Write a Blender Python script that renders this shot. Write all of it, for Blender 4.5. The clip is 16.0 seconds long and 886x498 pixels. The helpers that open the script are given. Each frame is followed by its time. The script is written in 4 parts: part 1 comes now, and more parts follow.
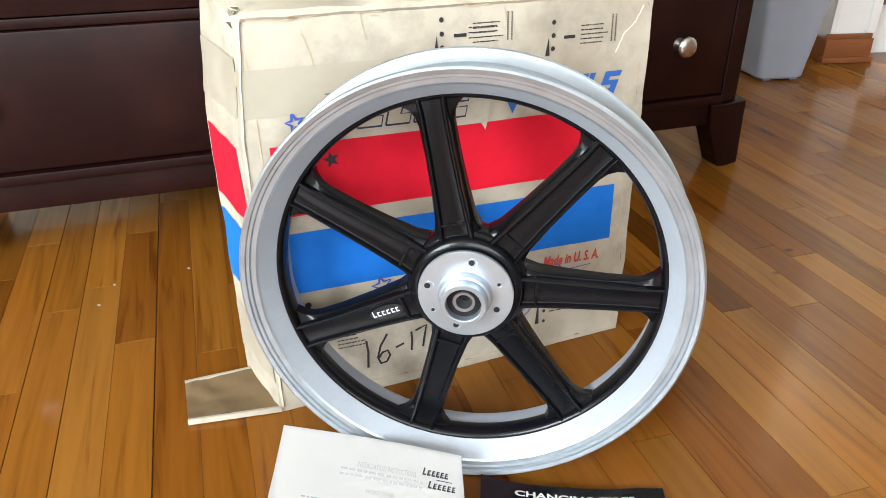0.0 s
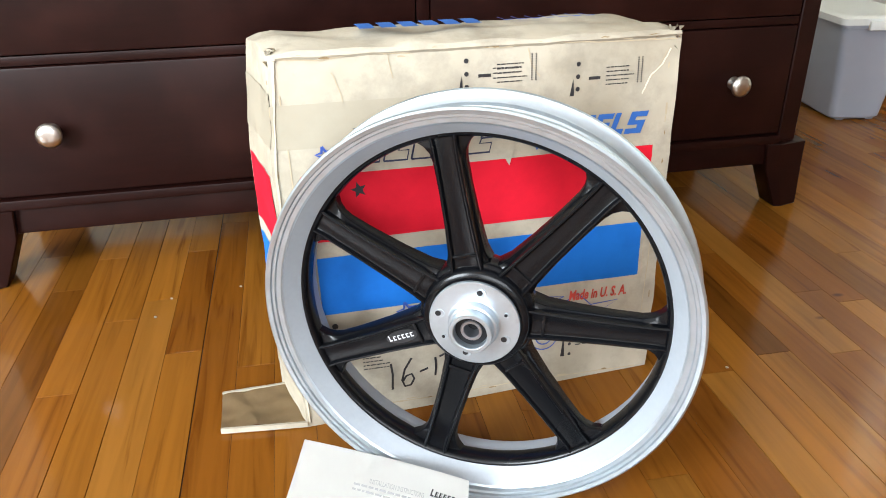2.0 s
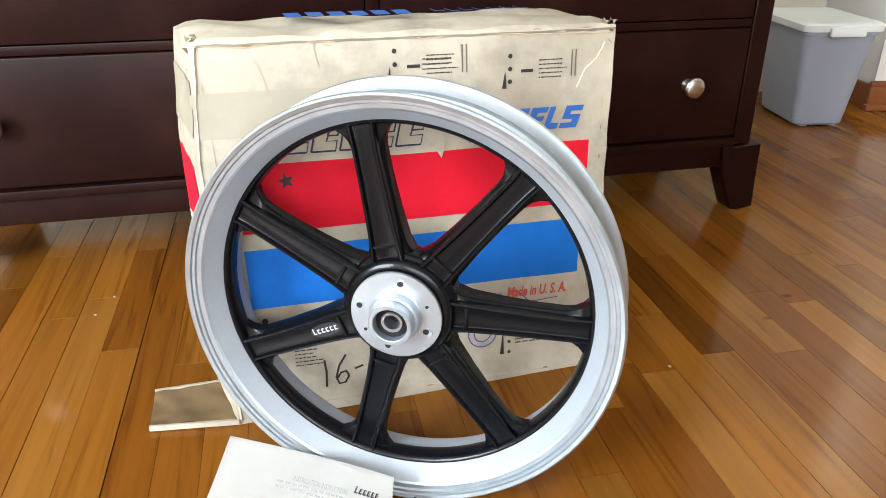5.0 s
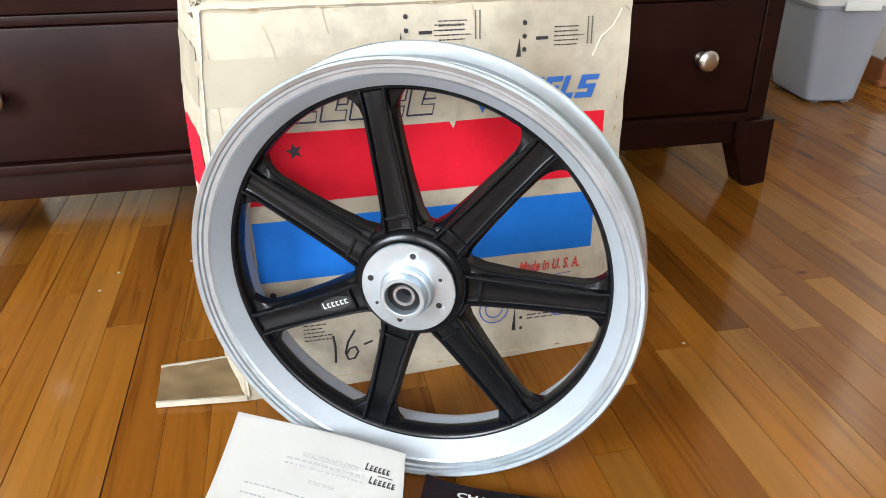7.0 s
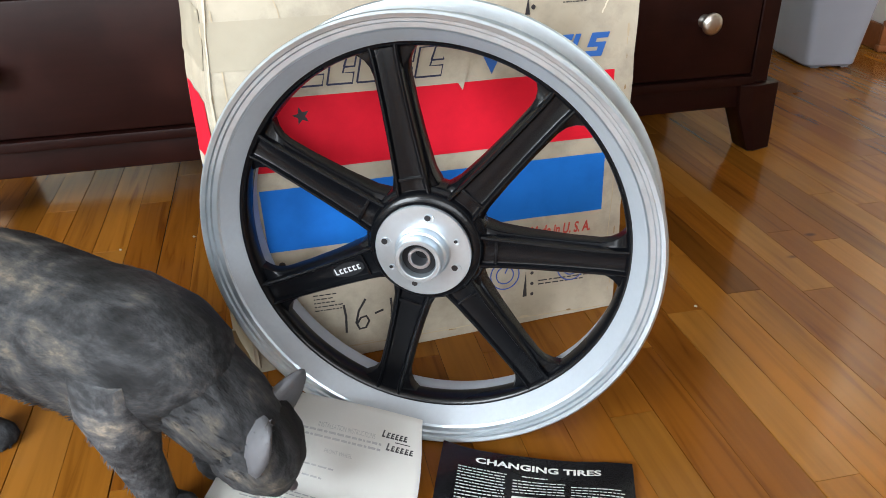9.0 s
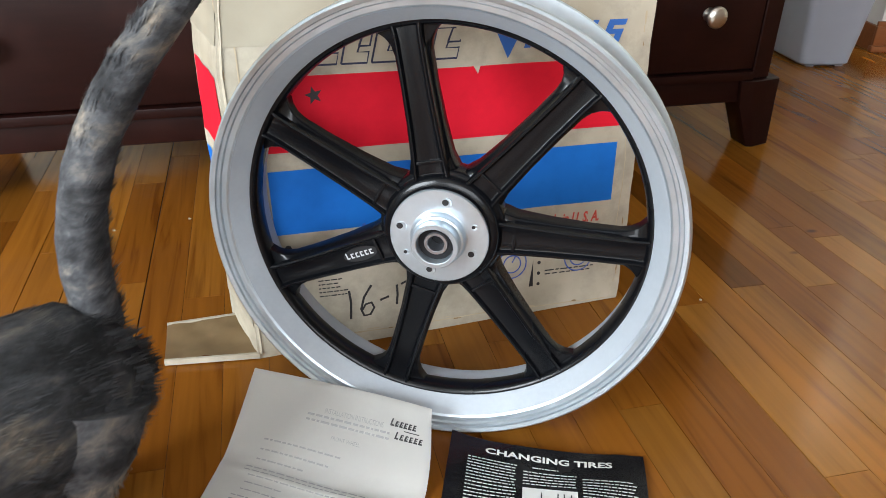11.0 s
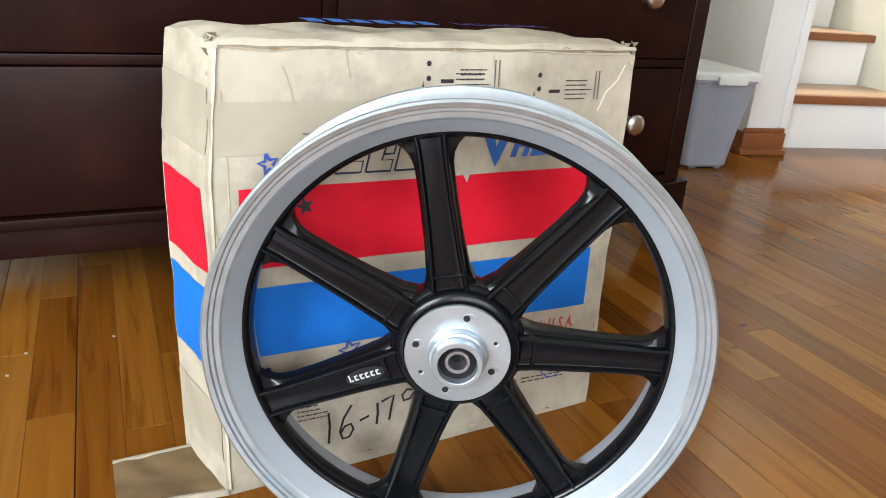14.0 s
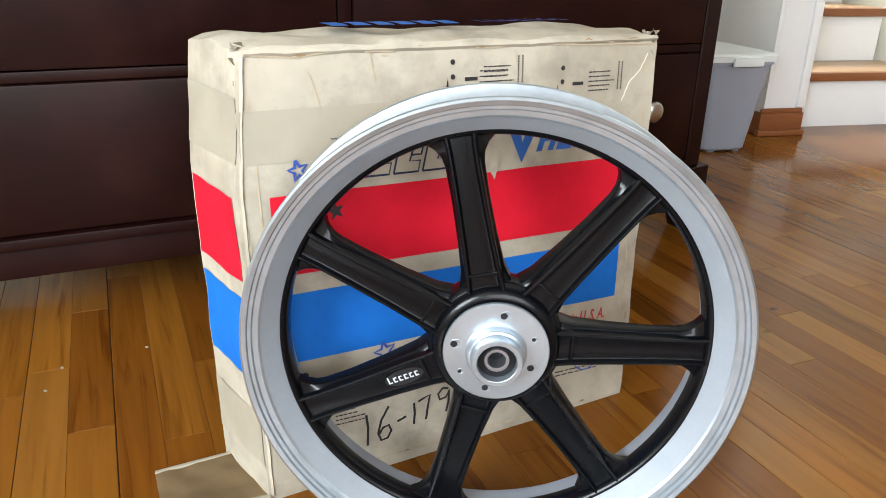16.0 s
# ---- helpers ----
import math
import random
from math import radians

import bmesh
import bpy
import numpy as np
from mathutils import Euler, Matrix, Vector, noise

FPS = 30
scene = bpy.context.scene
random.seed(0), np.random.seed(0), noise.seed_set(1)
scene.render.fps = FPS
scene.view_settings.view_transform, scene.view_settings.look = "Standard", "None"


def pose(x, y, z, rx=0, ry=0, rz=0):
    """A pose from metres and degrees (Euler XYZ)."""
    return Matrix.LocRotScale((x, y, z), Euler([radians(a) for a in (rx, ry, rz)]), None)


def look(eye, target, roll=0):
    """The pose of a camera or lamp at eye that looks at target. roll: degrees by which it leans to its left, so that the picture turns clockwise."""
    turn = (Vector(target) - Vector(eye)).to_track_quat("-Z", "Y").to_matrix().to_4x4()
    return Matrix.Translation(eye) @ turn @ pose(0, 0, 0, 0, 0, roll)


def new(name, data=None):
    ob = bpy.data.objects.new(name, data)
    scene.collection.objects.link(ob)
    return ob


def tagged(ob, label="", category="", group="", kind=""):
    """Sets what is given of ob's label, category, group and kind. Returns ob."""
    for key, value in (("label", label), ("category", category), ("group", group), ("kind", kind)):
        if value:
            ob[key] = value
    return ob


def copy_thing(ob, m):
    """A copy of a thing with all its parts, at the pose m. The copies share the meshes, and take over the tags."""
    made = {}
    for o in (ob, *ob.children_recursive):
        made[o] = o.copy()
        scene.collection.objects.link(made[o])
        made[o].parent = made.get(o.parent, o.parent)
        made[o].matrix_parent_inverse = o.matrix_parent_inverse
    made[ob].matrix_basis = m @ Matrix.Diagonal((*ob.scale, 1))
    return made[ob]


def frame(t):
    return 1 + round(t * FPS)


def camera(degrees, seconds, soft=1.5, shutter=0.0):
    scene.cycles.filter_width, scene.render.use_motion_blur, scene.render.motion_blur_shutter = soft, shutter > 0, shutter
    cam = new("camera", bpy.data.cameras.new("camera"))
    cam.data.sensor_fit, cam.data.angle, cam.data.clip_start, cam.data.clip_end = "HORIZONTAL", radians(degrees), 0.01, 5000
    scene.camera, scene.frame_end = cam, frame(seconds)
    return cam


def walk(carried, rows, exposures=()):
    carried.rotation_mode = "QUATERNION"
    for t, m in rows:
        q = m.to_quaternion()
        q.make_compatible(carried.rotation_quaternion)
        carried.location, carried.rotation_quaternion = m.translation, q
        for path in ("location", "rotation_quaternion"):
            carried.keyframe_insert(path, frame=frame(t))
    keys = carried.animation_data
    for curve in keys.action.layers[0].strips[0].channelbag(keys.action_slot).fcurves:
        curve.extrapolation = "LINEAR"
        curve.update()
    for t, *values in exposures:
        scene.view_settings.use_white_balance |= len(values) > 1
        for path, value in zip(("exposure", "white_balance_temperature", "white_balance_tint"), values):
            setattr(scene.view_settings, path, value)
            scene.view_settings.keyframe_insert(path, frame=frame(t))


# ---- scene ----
cam = camera(59.9, 16.0, soft=0.9, shutter=0.25)
PATH = [
    (0, (0.052, 0.023, 0.67), (0.582, 1.699, -0.283), 0.3),
    (0.5, (0.055, 0.006, 0.681), (0.537, 1.689, -0.286), -0.5),
    (1, (0.07, -0.015, 0.687), (0.492, 1.702, -0.247), -0.5),
    (1.5, (0.095, -0.02, 0.689), (0.475, 1.721, -0.219), -0.8),
    (2, (0.116, -0.026, 0.69), (0.449, 1.734, -0.2), -0.5),
    (2.2, (0.124, -0.029, 0.683), (0.464, 1.742, -0.183), -0.4),
    (2.5, (0.131, -0.031, 0.687), (0.469, 1.737, -0.185), -0.1),
    (3, (0.148, -0.038, 0.683), (0.454, 1.736, -0.188), -0.4),
    (3.5, (0.164, -0.04, 0.681), (0.517, 1.723, -0.195), 0.2),
    (4, (0.176, -0.038, 0.676), (0.541, 1.728, -0.19), 0.3),
    (4.2, (0.18, -0.038, 0.674), (0.55, 1.732, -0.181), 0.3),
    (6.3, (0.188, -0.032, 0.65), (0.539, 1.728, -0.232), -0.0),
    (6.5, (0.186, -0.028, 0.649), (0.534, 1.737, -0.225), -0.0),
    (7, (0.178, -0.02, 0.645), (0.534, 1.727, -0.262), 0.2),
    (7.5, (0.174, -0.015, 0.634), (0.541, 1.717, -0.298), -0.0),
    (8, (0.167, -0.015, 0.626), (0.538, 1.706, -0.322), -0.4),
    (8.5, (0.16, -0.009, 0.621), (0.542, 1.706, -0.334), -0.3),
    (9, (0.157, -0.012, 0.62), (0.525, 1.71, -0.329), -0.8),
    (9.1, (0.154, -0.01, 0.623), (0.523, 1.706, -0.337), -0.8),
    (9.2, (0.152, -0.006, 0.617), (0.518, 1.71, -0.342), -0.5),
    (11.3, (0.115, 0.015, 0.606), (0.563, 1.710, -0.359), 2.3),
    (11.5, (0.109, 0.021, 0.609), (0.585, 1.71, -0.35), 3.2),
    (12, (0.096, 0.028, 0.609), (0.616, 1.736, -0.293), 3.4),
    (12.3, (0.089, 0.034, 0.6), (0.655, 1.735, -0.286), 4.3),
    (12.5, (0.081, 0.034, 0.598), (0.667, 1.737, -0.271), 3.9),
    (13, (0.052, 0.051, 0.597), (0.654, 1.759, -0.252), 3.4),
    (13.5, (0.022, 0.074, 0.600), (0.680, 1.761, -0.180), 3.8),
    (14, (-0.008, 0.097, 0.602), (0.778, 1.791, -0.132), 4.4),
    (14.5, (-0.029, 0.113, 0.605), (0.822, 1.775, -0.11), 3.9),
    (15, (-0.039, 0.117, 0.607), (0.773, 1.794, -0.119), 3.2),
    (15.5, (-0.031, 0.113, 0.607), (0.727, 1.800, -0.113), 2.0),
    (16, (-0.024, 0.106, 0.605), (0.723, 1.805, -0.141), 1.4),
]
WALK = [(t, look(eye, target, roll)) for t, eye, target, roll in PATH]

EXPOSURE = [(0.0, 0.27), (1.5, 0.34), (4.0, 0.33), (7.0, 0.28), (8.0, 0.22), (9.2, 0.11), (11.4, 0.03), (13.0, 0.0), (16.0, 0.0)]
walk(cam, WALK, EXPOSURE)


# ---- world and light ----
world = bpy.data.worlds.new("sky")
scene.world = world
world.use_nodes = True
wn = world.node_tree.nodes
sky = wn.new("ShaderNodeTexSky")
sky.sky_type, sky.sun_disc = "NISHITA", False
sky.sun_elevation, sky.sun_rotation = radians(40), radians(200)
wn["Background"].inputs["Strength"].default_value = 0.12
world.node_tree.links.new(sky.outputs[0], wn["Background"].inputs["Color"])


def window_light(name, m, width, height, watts, colour):
    data = bpy.data.lights.new(name, "AREA")
    data.shape, data.size, data.size_y, data.energy, data.color = "RECTANGLE", width, height, watts, colour
    lamp = new(name, data)
    lamp.matrix_world = m
    return lamp


# daylight of the two windows, one on the west side, one behind the camera
window_light("window_light_west", look((-2.36, -1.05, 1.45), (0.3, 0.7, 0.2)), 1.3, 1.3, 210, (0.86, 0.94, 1.0))
window_light("window_light_south", look((-0.4, -2.56, 1.5), (0.2, 0.8, 0.3)), 2.2, 1.4, 92, (0.90, 0.95, 1.0))
window_light("stair_window_light", look((2.62, 3.25, 2.2), (2.15, 1.7, 0.0)), 0.8, 0.8, 78, (0.98, 0.98, 1.0))


# ---- materials ----
def node_material(name, colour, rough=0.5, metal=0.0, grain=0.1, scale=40.0, stretch=(1, 1, 1), bump=0.1, stain=0.0, stain_scale=4.0, stain_colour=None,
                  smudge_or_gleam=0.0, coat=0.0, alpha=1.0, transmission=0.0, spec=0.5, aniso=0.0):
    """Base colour with fine grain, larger stains, patchy smudges (on bare metal, uneven reflections) and bump."""
    m = bpy.data.materials.new(name)
    m.use_nodes = True
    n, link = m.node_tree.nodes, m.node_tree.links.new
    b = n["Principled BSDF"]
    co, mp = n.new("ShaderNodeTexCoord"), n.new("ShaderNodeMapping")
    mp.inputs["Scale"].default_value = stretch
    link(co.outputs["Object"], mp.inputs["Vector"])
    fine, big = n.new("ShaderNodeTexNoise"), n.new("ShaderNodeTexNoise")
    fine.inputs["Scale"].default_value, fine.inputs["Detail"].default_value = scale, 6
    big.inputs["Scale"].default_value, big.inputs["Detail"].default_value = stain_scale, 3
    link(mp.outputs[0], fine.inputs["Vector"])
    link(co.outputs["Object"], big.inputs["Vector"])
    tone = n.new("ShaderNodeMapRange")
    tone.inputs["To Min"].default_value, tone.inputs["To Max"].default_value = 1 - grain, 1 + grain
    link(fine.outputs["Fac"], tone.inputs["Value"])
    mul = n.new("ShaderNodeVectorMath")
    mul.operation = "SCALE"
    mul.inputs[0].default_value = colour[:3]
    link(tone.outputs[0], mul.inputs["Scale"])
    out = mul.outputs[0]
    if stain:
        ramp = n.new("ShaderNodeMapRange")
        ramp.inputs["From Min"].default_value, ramp.inputs["From Max"].default_value = 0.45, 0.75
        ramp.inputs["To Max"].default_value = stain
        link(big.outputs["Fac"], ramp.inputs["Value"])
        mix = n.new("ShaderNodeMix")
        mix.data_type = "RGBA"
        link(ramp.outputs[0], mix.inputs[0])
        link(out, mix.inputs[6])
        mix.inputs[7].default_value = (*(stain_colour or [c * 0.5 for c in colour[:3]]), 1)
        out = mix.outputs[2]
    if smudge_or_gleam:
        patchy = n.new("ShaderNodeTexNoise")
        patchy.inputs["Scale"].default_value, patchy.inputs["Detail"].default_value, patchy.inputs["Roughness"].default_value = 16, 9, 0.68
        link(co.outputs["Object"], patchy.inputs["Vector"])
        ramp = n.new("ShaderNodeMapRange")
        ramp.inputs["From Min"].default_value, ramp.inputs["From Max"].default_value = 0.46, 0.72
        ramp.inputs["To Max"].default_value = smudge_or_gleam
        link(patchy.outputs["Fac"], ramp.inputs["Value"])
        mix = n.new("ShaderNodeMix")
        mix.data_type = "RGBA"
        link(ramp.outputs[0], mix.inputs[0])
        link(out, mix.inputs[6])
        mix.inputs[7].default_value = (*[c * 0.45 for c in colour[:3]], 1)
        out = mix.outputs[2]
    link(out, b.inputs["Base Color"])
    rr = n.new("ShaderNodeMapRange")
    rr.inputs["To Min"].default_value, rr.inputs["To Max"].default_value = max(0.02, rough - 0.07), min(1, rough + 0.07)
    link(big.outputs["Fac"], rr.inputs["Value"])
    link(rr.outputs[0], b.inputs["Roughness"])
    b.inputs["Metallic"].default_value = metal
    b.inputs["Specular IOR Level"].default_value = spec
    b.inputs["Coat Weight"].default_value, b.inputs["Coat Roughness"].default_value = coat, 0.12
    b.inputs["Transmission Weight"].default_value, b.inputs["Alpha"].default_value = transmission, alpha
    b.inputs["Anisotropic"].default_value = aniso
    if bump:
        bp = n.new("ShaderNodeBump")
        bp.inputs["Strength"].default_value, bp.inputs["Distance"].default_value = bump, 0.002
        link(fine.outputs["Fac"], bp.inputs["Height"])
        link(bp.outputs[0], b.inputs["Normal"])
    return m


def floor_material(name, piece_output, gain=1.0):
    """Varnished strip oak: a tone for each strip, long grain, some dark streaks."""
    m = bpy.data.materials.new(name)
    m.use_nodes = True
    n, link = m.node_tree.nodes, m.node_tree.links.new
    b = n["Principled BSDF"]
    geo = n.new("ShaderNodeNewGeometry")
    info = n.new("ShaderNodeObjectInfo")
    rand = info.outputs["Random"] if piece_output == "object" else geo.outputs["Random Per Island"]
    shift = n.new("ShaderNodeVectorMath")
    shift.operation = "SCALE"
    shift.inputs[0].default_value = (37.0, 91.0, 13.0)
    link(rand, shift.inputs["Scale"])
    add = n.new("ShaderNodeVectorMath")
    link(geo.outputs["Position"], add.inputs[0])
    link(shift.outputs[0], add.inputs[1])
    mp = n.new("ShaderNodeMapping")
    mp.inputs["Scale"].default_value = (38, 1.9, 10)
    link(add.outputs[0], mp.inputs["Vector"])
    grain = n.new("ShaderNodeTexNoise")
    grain.inputs["Scale"].default_value, grain.inputs["Detail"].default_value, grain.inputs["Distortion"].default_value = 1.5, 7, 0.9
    link(mp.outputs[0], grain.inputs["Vector"])
    tone = n.new("ShaderNodeValToRGB")
    e = tone.color_ramp.elements
    e[0].position, e[0].color = 0.0, (0.132 * gain, 0.0460 * gain, 0.0068 * gain, 1)
    e[1].position, e[1].color = 1.0, (0.228 * gain, 0.0980 * gain, 0.0175 * gain, 1)
    for p, c in ((0.10, (0.154 * gain, 0.0525 * gain, 0.0066 * gain, 1)), (0.45, (0.178 * gain, 0.0650 * gain, 0.0084 * gain, 1)), (0.85, (0.208 * gain, 0.0820 * gain, 0.0112 * gain, 1))):
        x = e.new(p)
        x.color = c
    link(rand, tone.inputs[0])
    streak = n.new("ShaderNodeValToRGB")
    e = streak.color_ramp.elements
    e[0].position, e[0].color = 0.28, (0.50, 0.38, 0.30, 1)
    e[1].position, e[1].color = 0.62, (1.08, 1.05, 1.02, 1)
    x = e.new(0.42)
    x.color = (0.90, 0.86, 0.82, 1)
    link(grain.outputs["Fac"], streak.inputs[0])
    mul = n.new("ShaderNodeMix")
    mul.data_type, mul.blend_type = "RGBA", "MULTIPLY"
    mul.inputs[0].default_value = 0.85
    link(tone.outputs[0], mul.inputs[6])
    link(streak.outputs[0], mul.inputs[7])
    speck, spot, knot, dark = n.new("ShaderNodeMapping"), n.new("ShaderNodeTexVoronoi"), n.new("ShaderNodeMapRange"), n.new("ShaderNodeMix")
    speck.inputs["Scale"].default_value = (5.0, 9.0, 1.0)
    link(add.outputs[0], speck.inputs["Vector"])
    link(speck.outputs[0], spot.inputs["Vector"])
    spot.inputs["Scale"].default_value = 1.0
    knot.inputs["From Min"].default_value, knot.inputs["From Max"].default_value = 0.025, 0.070
    knot.inputs["To Min"].default_value, knot.inputs["To Max"].default_value = 0.8, 0.0
    link(spot.outputs["Distance"], knot.inputs["Value"])
    dark.data_type = "RGBA"
    rare, tint, few = n.new("ShaderNodeMath"), n.new("ShaderNodeSeparateXYZ"), n.new("ShaderNodeMath")
    rare.operation, rare.inputs[1].default_value, few.operation = "GREATER_THAN", 0.84, "MULTIPLY"
    link(spot.outputs["Color"], tint.inputs[0])
    link(tint.outputs["X"], rare.inputs[0])
    link(knot.outputs[0], few.inputs[0])
    link(rare.outputs[0], few.inputs[1])
    link(few.outputs[0], dark.inputs[0])
    link(mul.outputs[2], dark.inputs[6])
    dark.inputs[7].default_value = (0.030, 0.0095, 0.0030, 1)
    link(dark.outputs[2], b.inputs["Base Color"])
    smear = n.new("ShaderNodeTexNoise")
    smear.inputs["Scale"].default_value, smear.inputs["Detail"].default_value = 5, 4
    link(geo.outputs["Position"], smear.inputs["Vector"])
    rr = n.new("ShaderNodeMapRange")
    rr.inputs["To Min"].default_value, rr.inputs["To Max"].default_value = 0.09, 0.20
    link(smear.outputs["Fac"], rr.inputs["Value"])
    link(rr.outputs[0], b.inputs["Roughness"])
    b.inputs["Specular IOR Level"].default_value = 0.12
    b.inputs["Coat Weight"].default_value, b.inputs["Coat Roughness"].default_value = 0.08, 0.10
    bp = n.new("ShaderNodeBump")
    bp.inputs["Strength"].default_value, bp.inputs["Distance"].default_value = 0.06, 0.001
    link(grain.outputs["Fac"], bp.inputs["Height"])
    link(bp.outputs[0], b.inputs["Normal"])
    return m


OAK = floor_material("oak_strip", "object")
OAK_DARK = floor_material("dark_oak_strip", "object", 0.74)
OAK_PALE = floor_material("pale_oak_strip", "object", 1.15)
OAK_FAR = floor_material("oak_strip_joined", "island")
GAP = node_material("floor_gap", (0.05, 0.018, 0.006), 0.9)
ESPRESSO = node_material("espresso_wood", (0.0115, 0.0031, 0.0024), 0.38, grain=0.35, scale=14, stretch=(1, 9, 9), bump=0.05, stain=0.8, stain_scale=7, stain_colour=(0.023, 0.0064, 0.0046), spec=0.13, smudge_or_gleam=0.3)
NICKEL = node_material("satin_nickel", (0.62, 0.60, 0.57), 0.3, 1.0, grain=0.05, bump=0.02)
CARD = node_material("aged_white_cardboard", (0.462, 0.412, 0.326), 0.75, grain=0.10, scale=45, bump=0.25, stain=1.0, stain_scale=7, stain_colour=(0.315, 0.272, 0.202), spec=0.15, smudge_or_gleam=0.60)
KRAFT = node_material("brown_cardboard", (0.27, 0.18, 0.088), 0.85, grain=0.12, scale=60, bump=0.15, stain=0.4, stain_scale=20)
TAPE = node_material("paper_tape", (0.365, 0.325, 0.250), 0.4, grain=0.05, scale=30, bump=0.03, stain=0.3, stain_scale=9, stain_colour=(0.35, 0.30, 0.22), spec=0.2, smudge_or_gleam=0.12)
RED = node_material("red_print", (0.66, 0.012, 0.030), 0.6, grain=0.06, scale=30, bump=0.04, stain=0.3, stain_scale=8, stain_colour=(0.54, 0.008, 0.020), spec=0.12, smudge_or_gleam=0.25)
BLUE = node_material("blue_print", (0.012, 0.145, 0.53), 0.6, grain=0.06, scale=30, bump=0.04, stain=0.3, stain_scale=8, stain_colour=(0.012, 0.10, 0.48), spec=0.12, smudge_or_gleam=0.25)
OUTLINE = node_material("navy_outline_print", (0.012, 0.017, 0.055), 0.6, grain=0.1, scale=30, bump=0)
LETTER_BLUE = node_material("letter_blue_print", (0.020, 0.105, 0.37), 0.6, grain=0.08, scale=30, bump=0)
NAVY = node_material("dark_blue_print", (0.03, 0.075, 0.33), 0.5, grain=0.1, scale=30, bump=0)
INK = node_material("black_ink", (0.02, 0.018, 0.02), 0.6, grain=0.2, scale=50, bump=0)
RED_INK = node_material("red_ink", (0.50, 0.05, 0.03), 0.6, grain=0.1, scale=50, bump=0)
# the patchy darkening puts the rim's streaky reflections into the colour
ALLOY = node_material("machined_aluminium", (0.50, 0.570, 0.630), 0.34, 0.85, grain=0.12, scale=70, bump=0.05, stain=0.6, stain_scale=16, stain_colour=(0.42, 0.475, 0.52), aniso=0.4, smudge_or_gleam=0.22)
CAST = node_material("grey_cast_aluminium", (0.35, 0.385, 0.425), 0.46, 0.3, grain=0.06, scale=200, bump=0.06, stain=0.2, stain_scale=12)
BLACK = node_material("black_enamel", (0.0024, 0.0027, 0.0036), 0.27, grain=0.3, scale=300, bump=0.05, spec=0.17, coat=0.12)
BADGE = node_material("dark_badge", (0.014, 0.015, 0.017), 0.36, 0.3, grain=0.1, scale=80)
WHITE_MARK = node_material("white_mark", (0.42, 0.43, 0.45), 0.4, grain=0.05)
STEEL = node_material("dull_steel", (0.36, 0.37, 0.40), 0.3, 0.9, grain=0.1, scale=120, bump=0.02)
RUBBER = node_material("black_seal", (0.006, 0.006, 0.007), 0.5, spec=0.2)
PAPER = node_material("white_paper", (0.585, 0.575, 0.548), 0.7, grain=0.03, scale=30, bump=0.03, stain=0.15, stain_scale=10, stain_colour=(0.62, 0.585, 0.52))
GREY_INK = node_material("grey_type", (0.30, 0.30, 0.30), 0.7, bump=0)
LEAFLET = node_material("black_glossy_paper", (0.012, 0.012, 0.014), 0.22, grain=0.2, scale=40, bump=0.03, stain=0.3, stain_scale=18, stain_colour=(0.03, 0.03, 0.032))
PALE = node_material("pale_print", (0.46, 0.46, 0.45), 0.4, grain=0.1, scale=90, bump=0)
WALL = node_material("grey_green_paint", (0.63, 0.615, 0.51), 0.8, grain=0.03, scale=60, bump=0.05, stain=0.2, stain_scale=2, stain_colour=(0.59, 0.575, 0.48))
# dark brown chosen only to weaken light bounced off the unseen east wall
BOUNCE_CUT_BROWN = node_material("bounce_cut_brown", (0.13, 0.085, 0.05), 0.8, grain=0.05, scale=60, bump=0.05)
WHITE = node_material("white_paint", (0.80, 0.80, 0.79), 0.45, grain=0.02, scale=40, bump=0.04, stain=0.15, stain_scale=4, stain_colour=(0.74, 0.74, 0.72))
CHERRY = node_material("cherry_trim", (0.215, 0.073, 0.024), 0.35, grain=0.3, scale=12, stretch=(1, 8, 8), bump=0.05, stain=0.4, stain_scale=10, stain_colour=(0.2, 0.06, 0.02))
TREAD = node_material("stair_tread", (0.42, 0.27, 0.15), 0.4, grain=0.2, scale=10, stretch=(1, 10, 4), bump=0.04)
TUB = node_material("translucent_plastic", (0.31, 0.335, 0.395), 0.4, grain=0.04, scale=20, bump=0.02, stain=0.4, stain_scale=6, stain_colour=(0.26, 0.28, 0.335), spec=0.5)
LID = node_material("clear_lid_plastic", (0.72, 0.75, 0.74), 0.3, grain=0.03, bump=0.02)


# ---- mesh helpers ----
def link_mesh(name, bm, material, smooth=None):
    mesh = bpy.data.meshes.new(name)
    bmesh.ops.recalc_face_normals(bm, faces=bm.faces)
    bm.to_mesh(mesh)
    bm.free()
    mesh.materials.append(material)
    if smooth:
        mesh.polygons.foreach_set("use_smooth", [True] * len(mesh.polygons))
        mesh.set_sharp_from_angle(angle=radians(smooth))
    return new(name, mesh)


def part(name, bm, material, parent=None, label="", smooth=35):
    ob = link_mesh(name, bm, material, smooth)
    ob.parent = parent
    if label:
        ob["label"] = label
    return ob


def thing(name, m, label, category, group="", kind=""):
    ob = new(name)
    ob.empty_display_size = 0.05
    ob.matrix_world = m
    return tagged(ob, label, category, group, kind)


def box_bm(x0, x1, y0, y1, z0, z1, bevel=0.0, bm=None):
    bm2 = bmesh.new()
    bmesh.ops.create_cube(bm2, size=1)
    for v in bm2.verts:
        v.co = Vector(((x0 + x1) / 2 + v.co.x * (x1 - x0), (y0 + y1) / 2 + v.co.y * (y1 - y0), (z0 + z1) / 2 + v.co.z * (z1 - z0)))
    if bevel:
        bmesh.ops.bevel(bm2, geom=bm2.edges[:], offset=bevel, segments=2, affect="EDGES", profile=0.6)
    if bm is None:
        return bm2
    tmp = bpy.data.meshes.new("tmp")
    bm2.to_mesh(tmp)
    bm2.free()
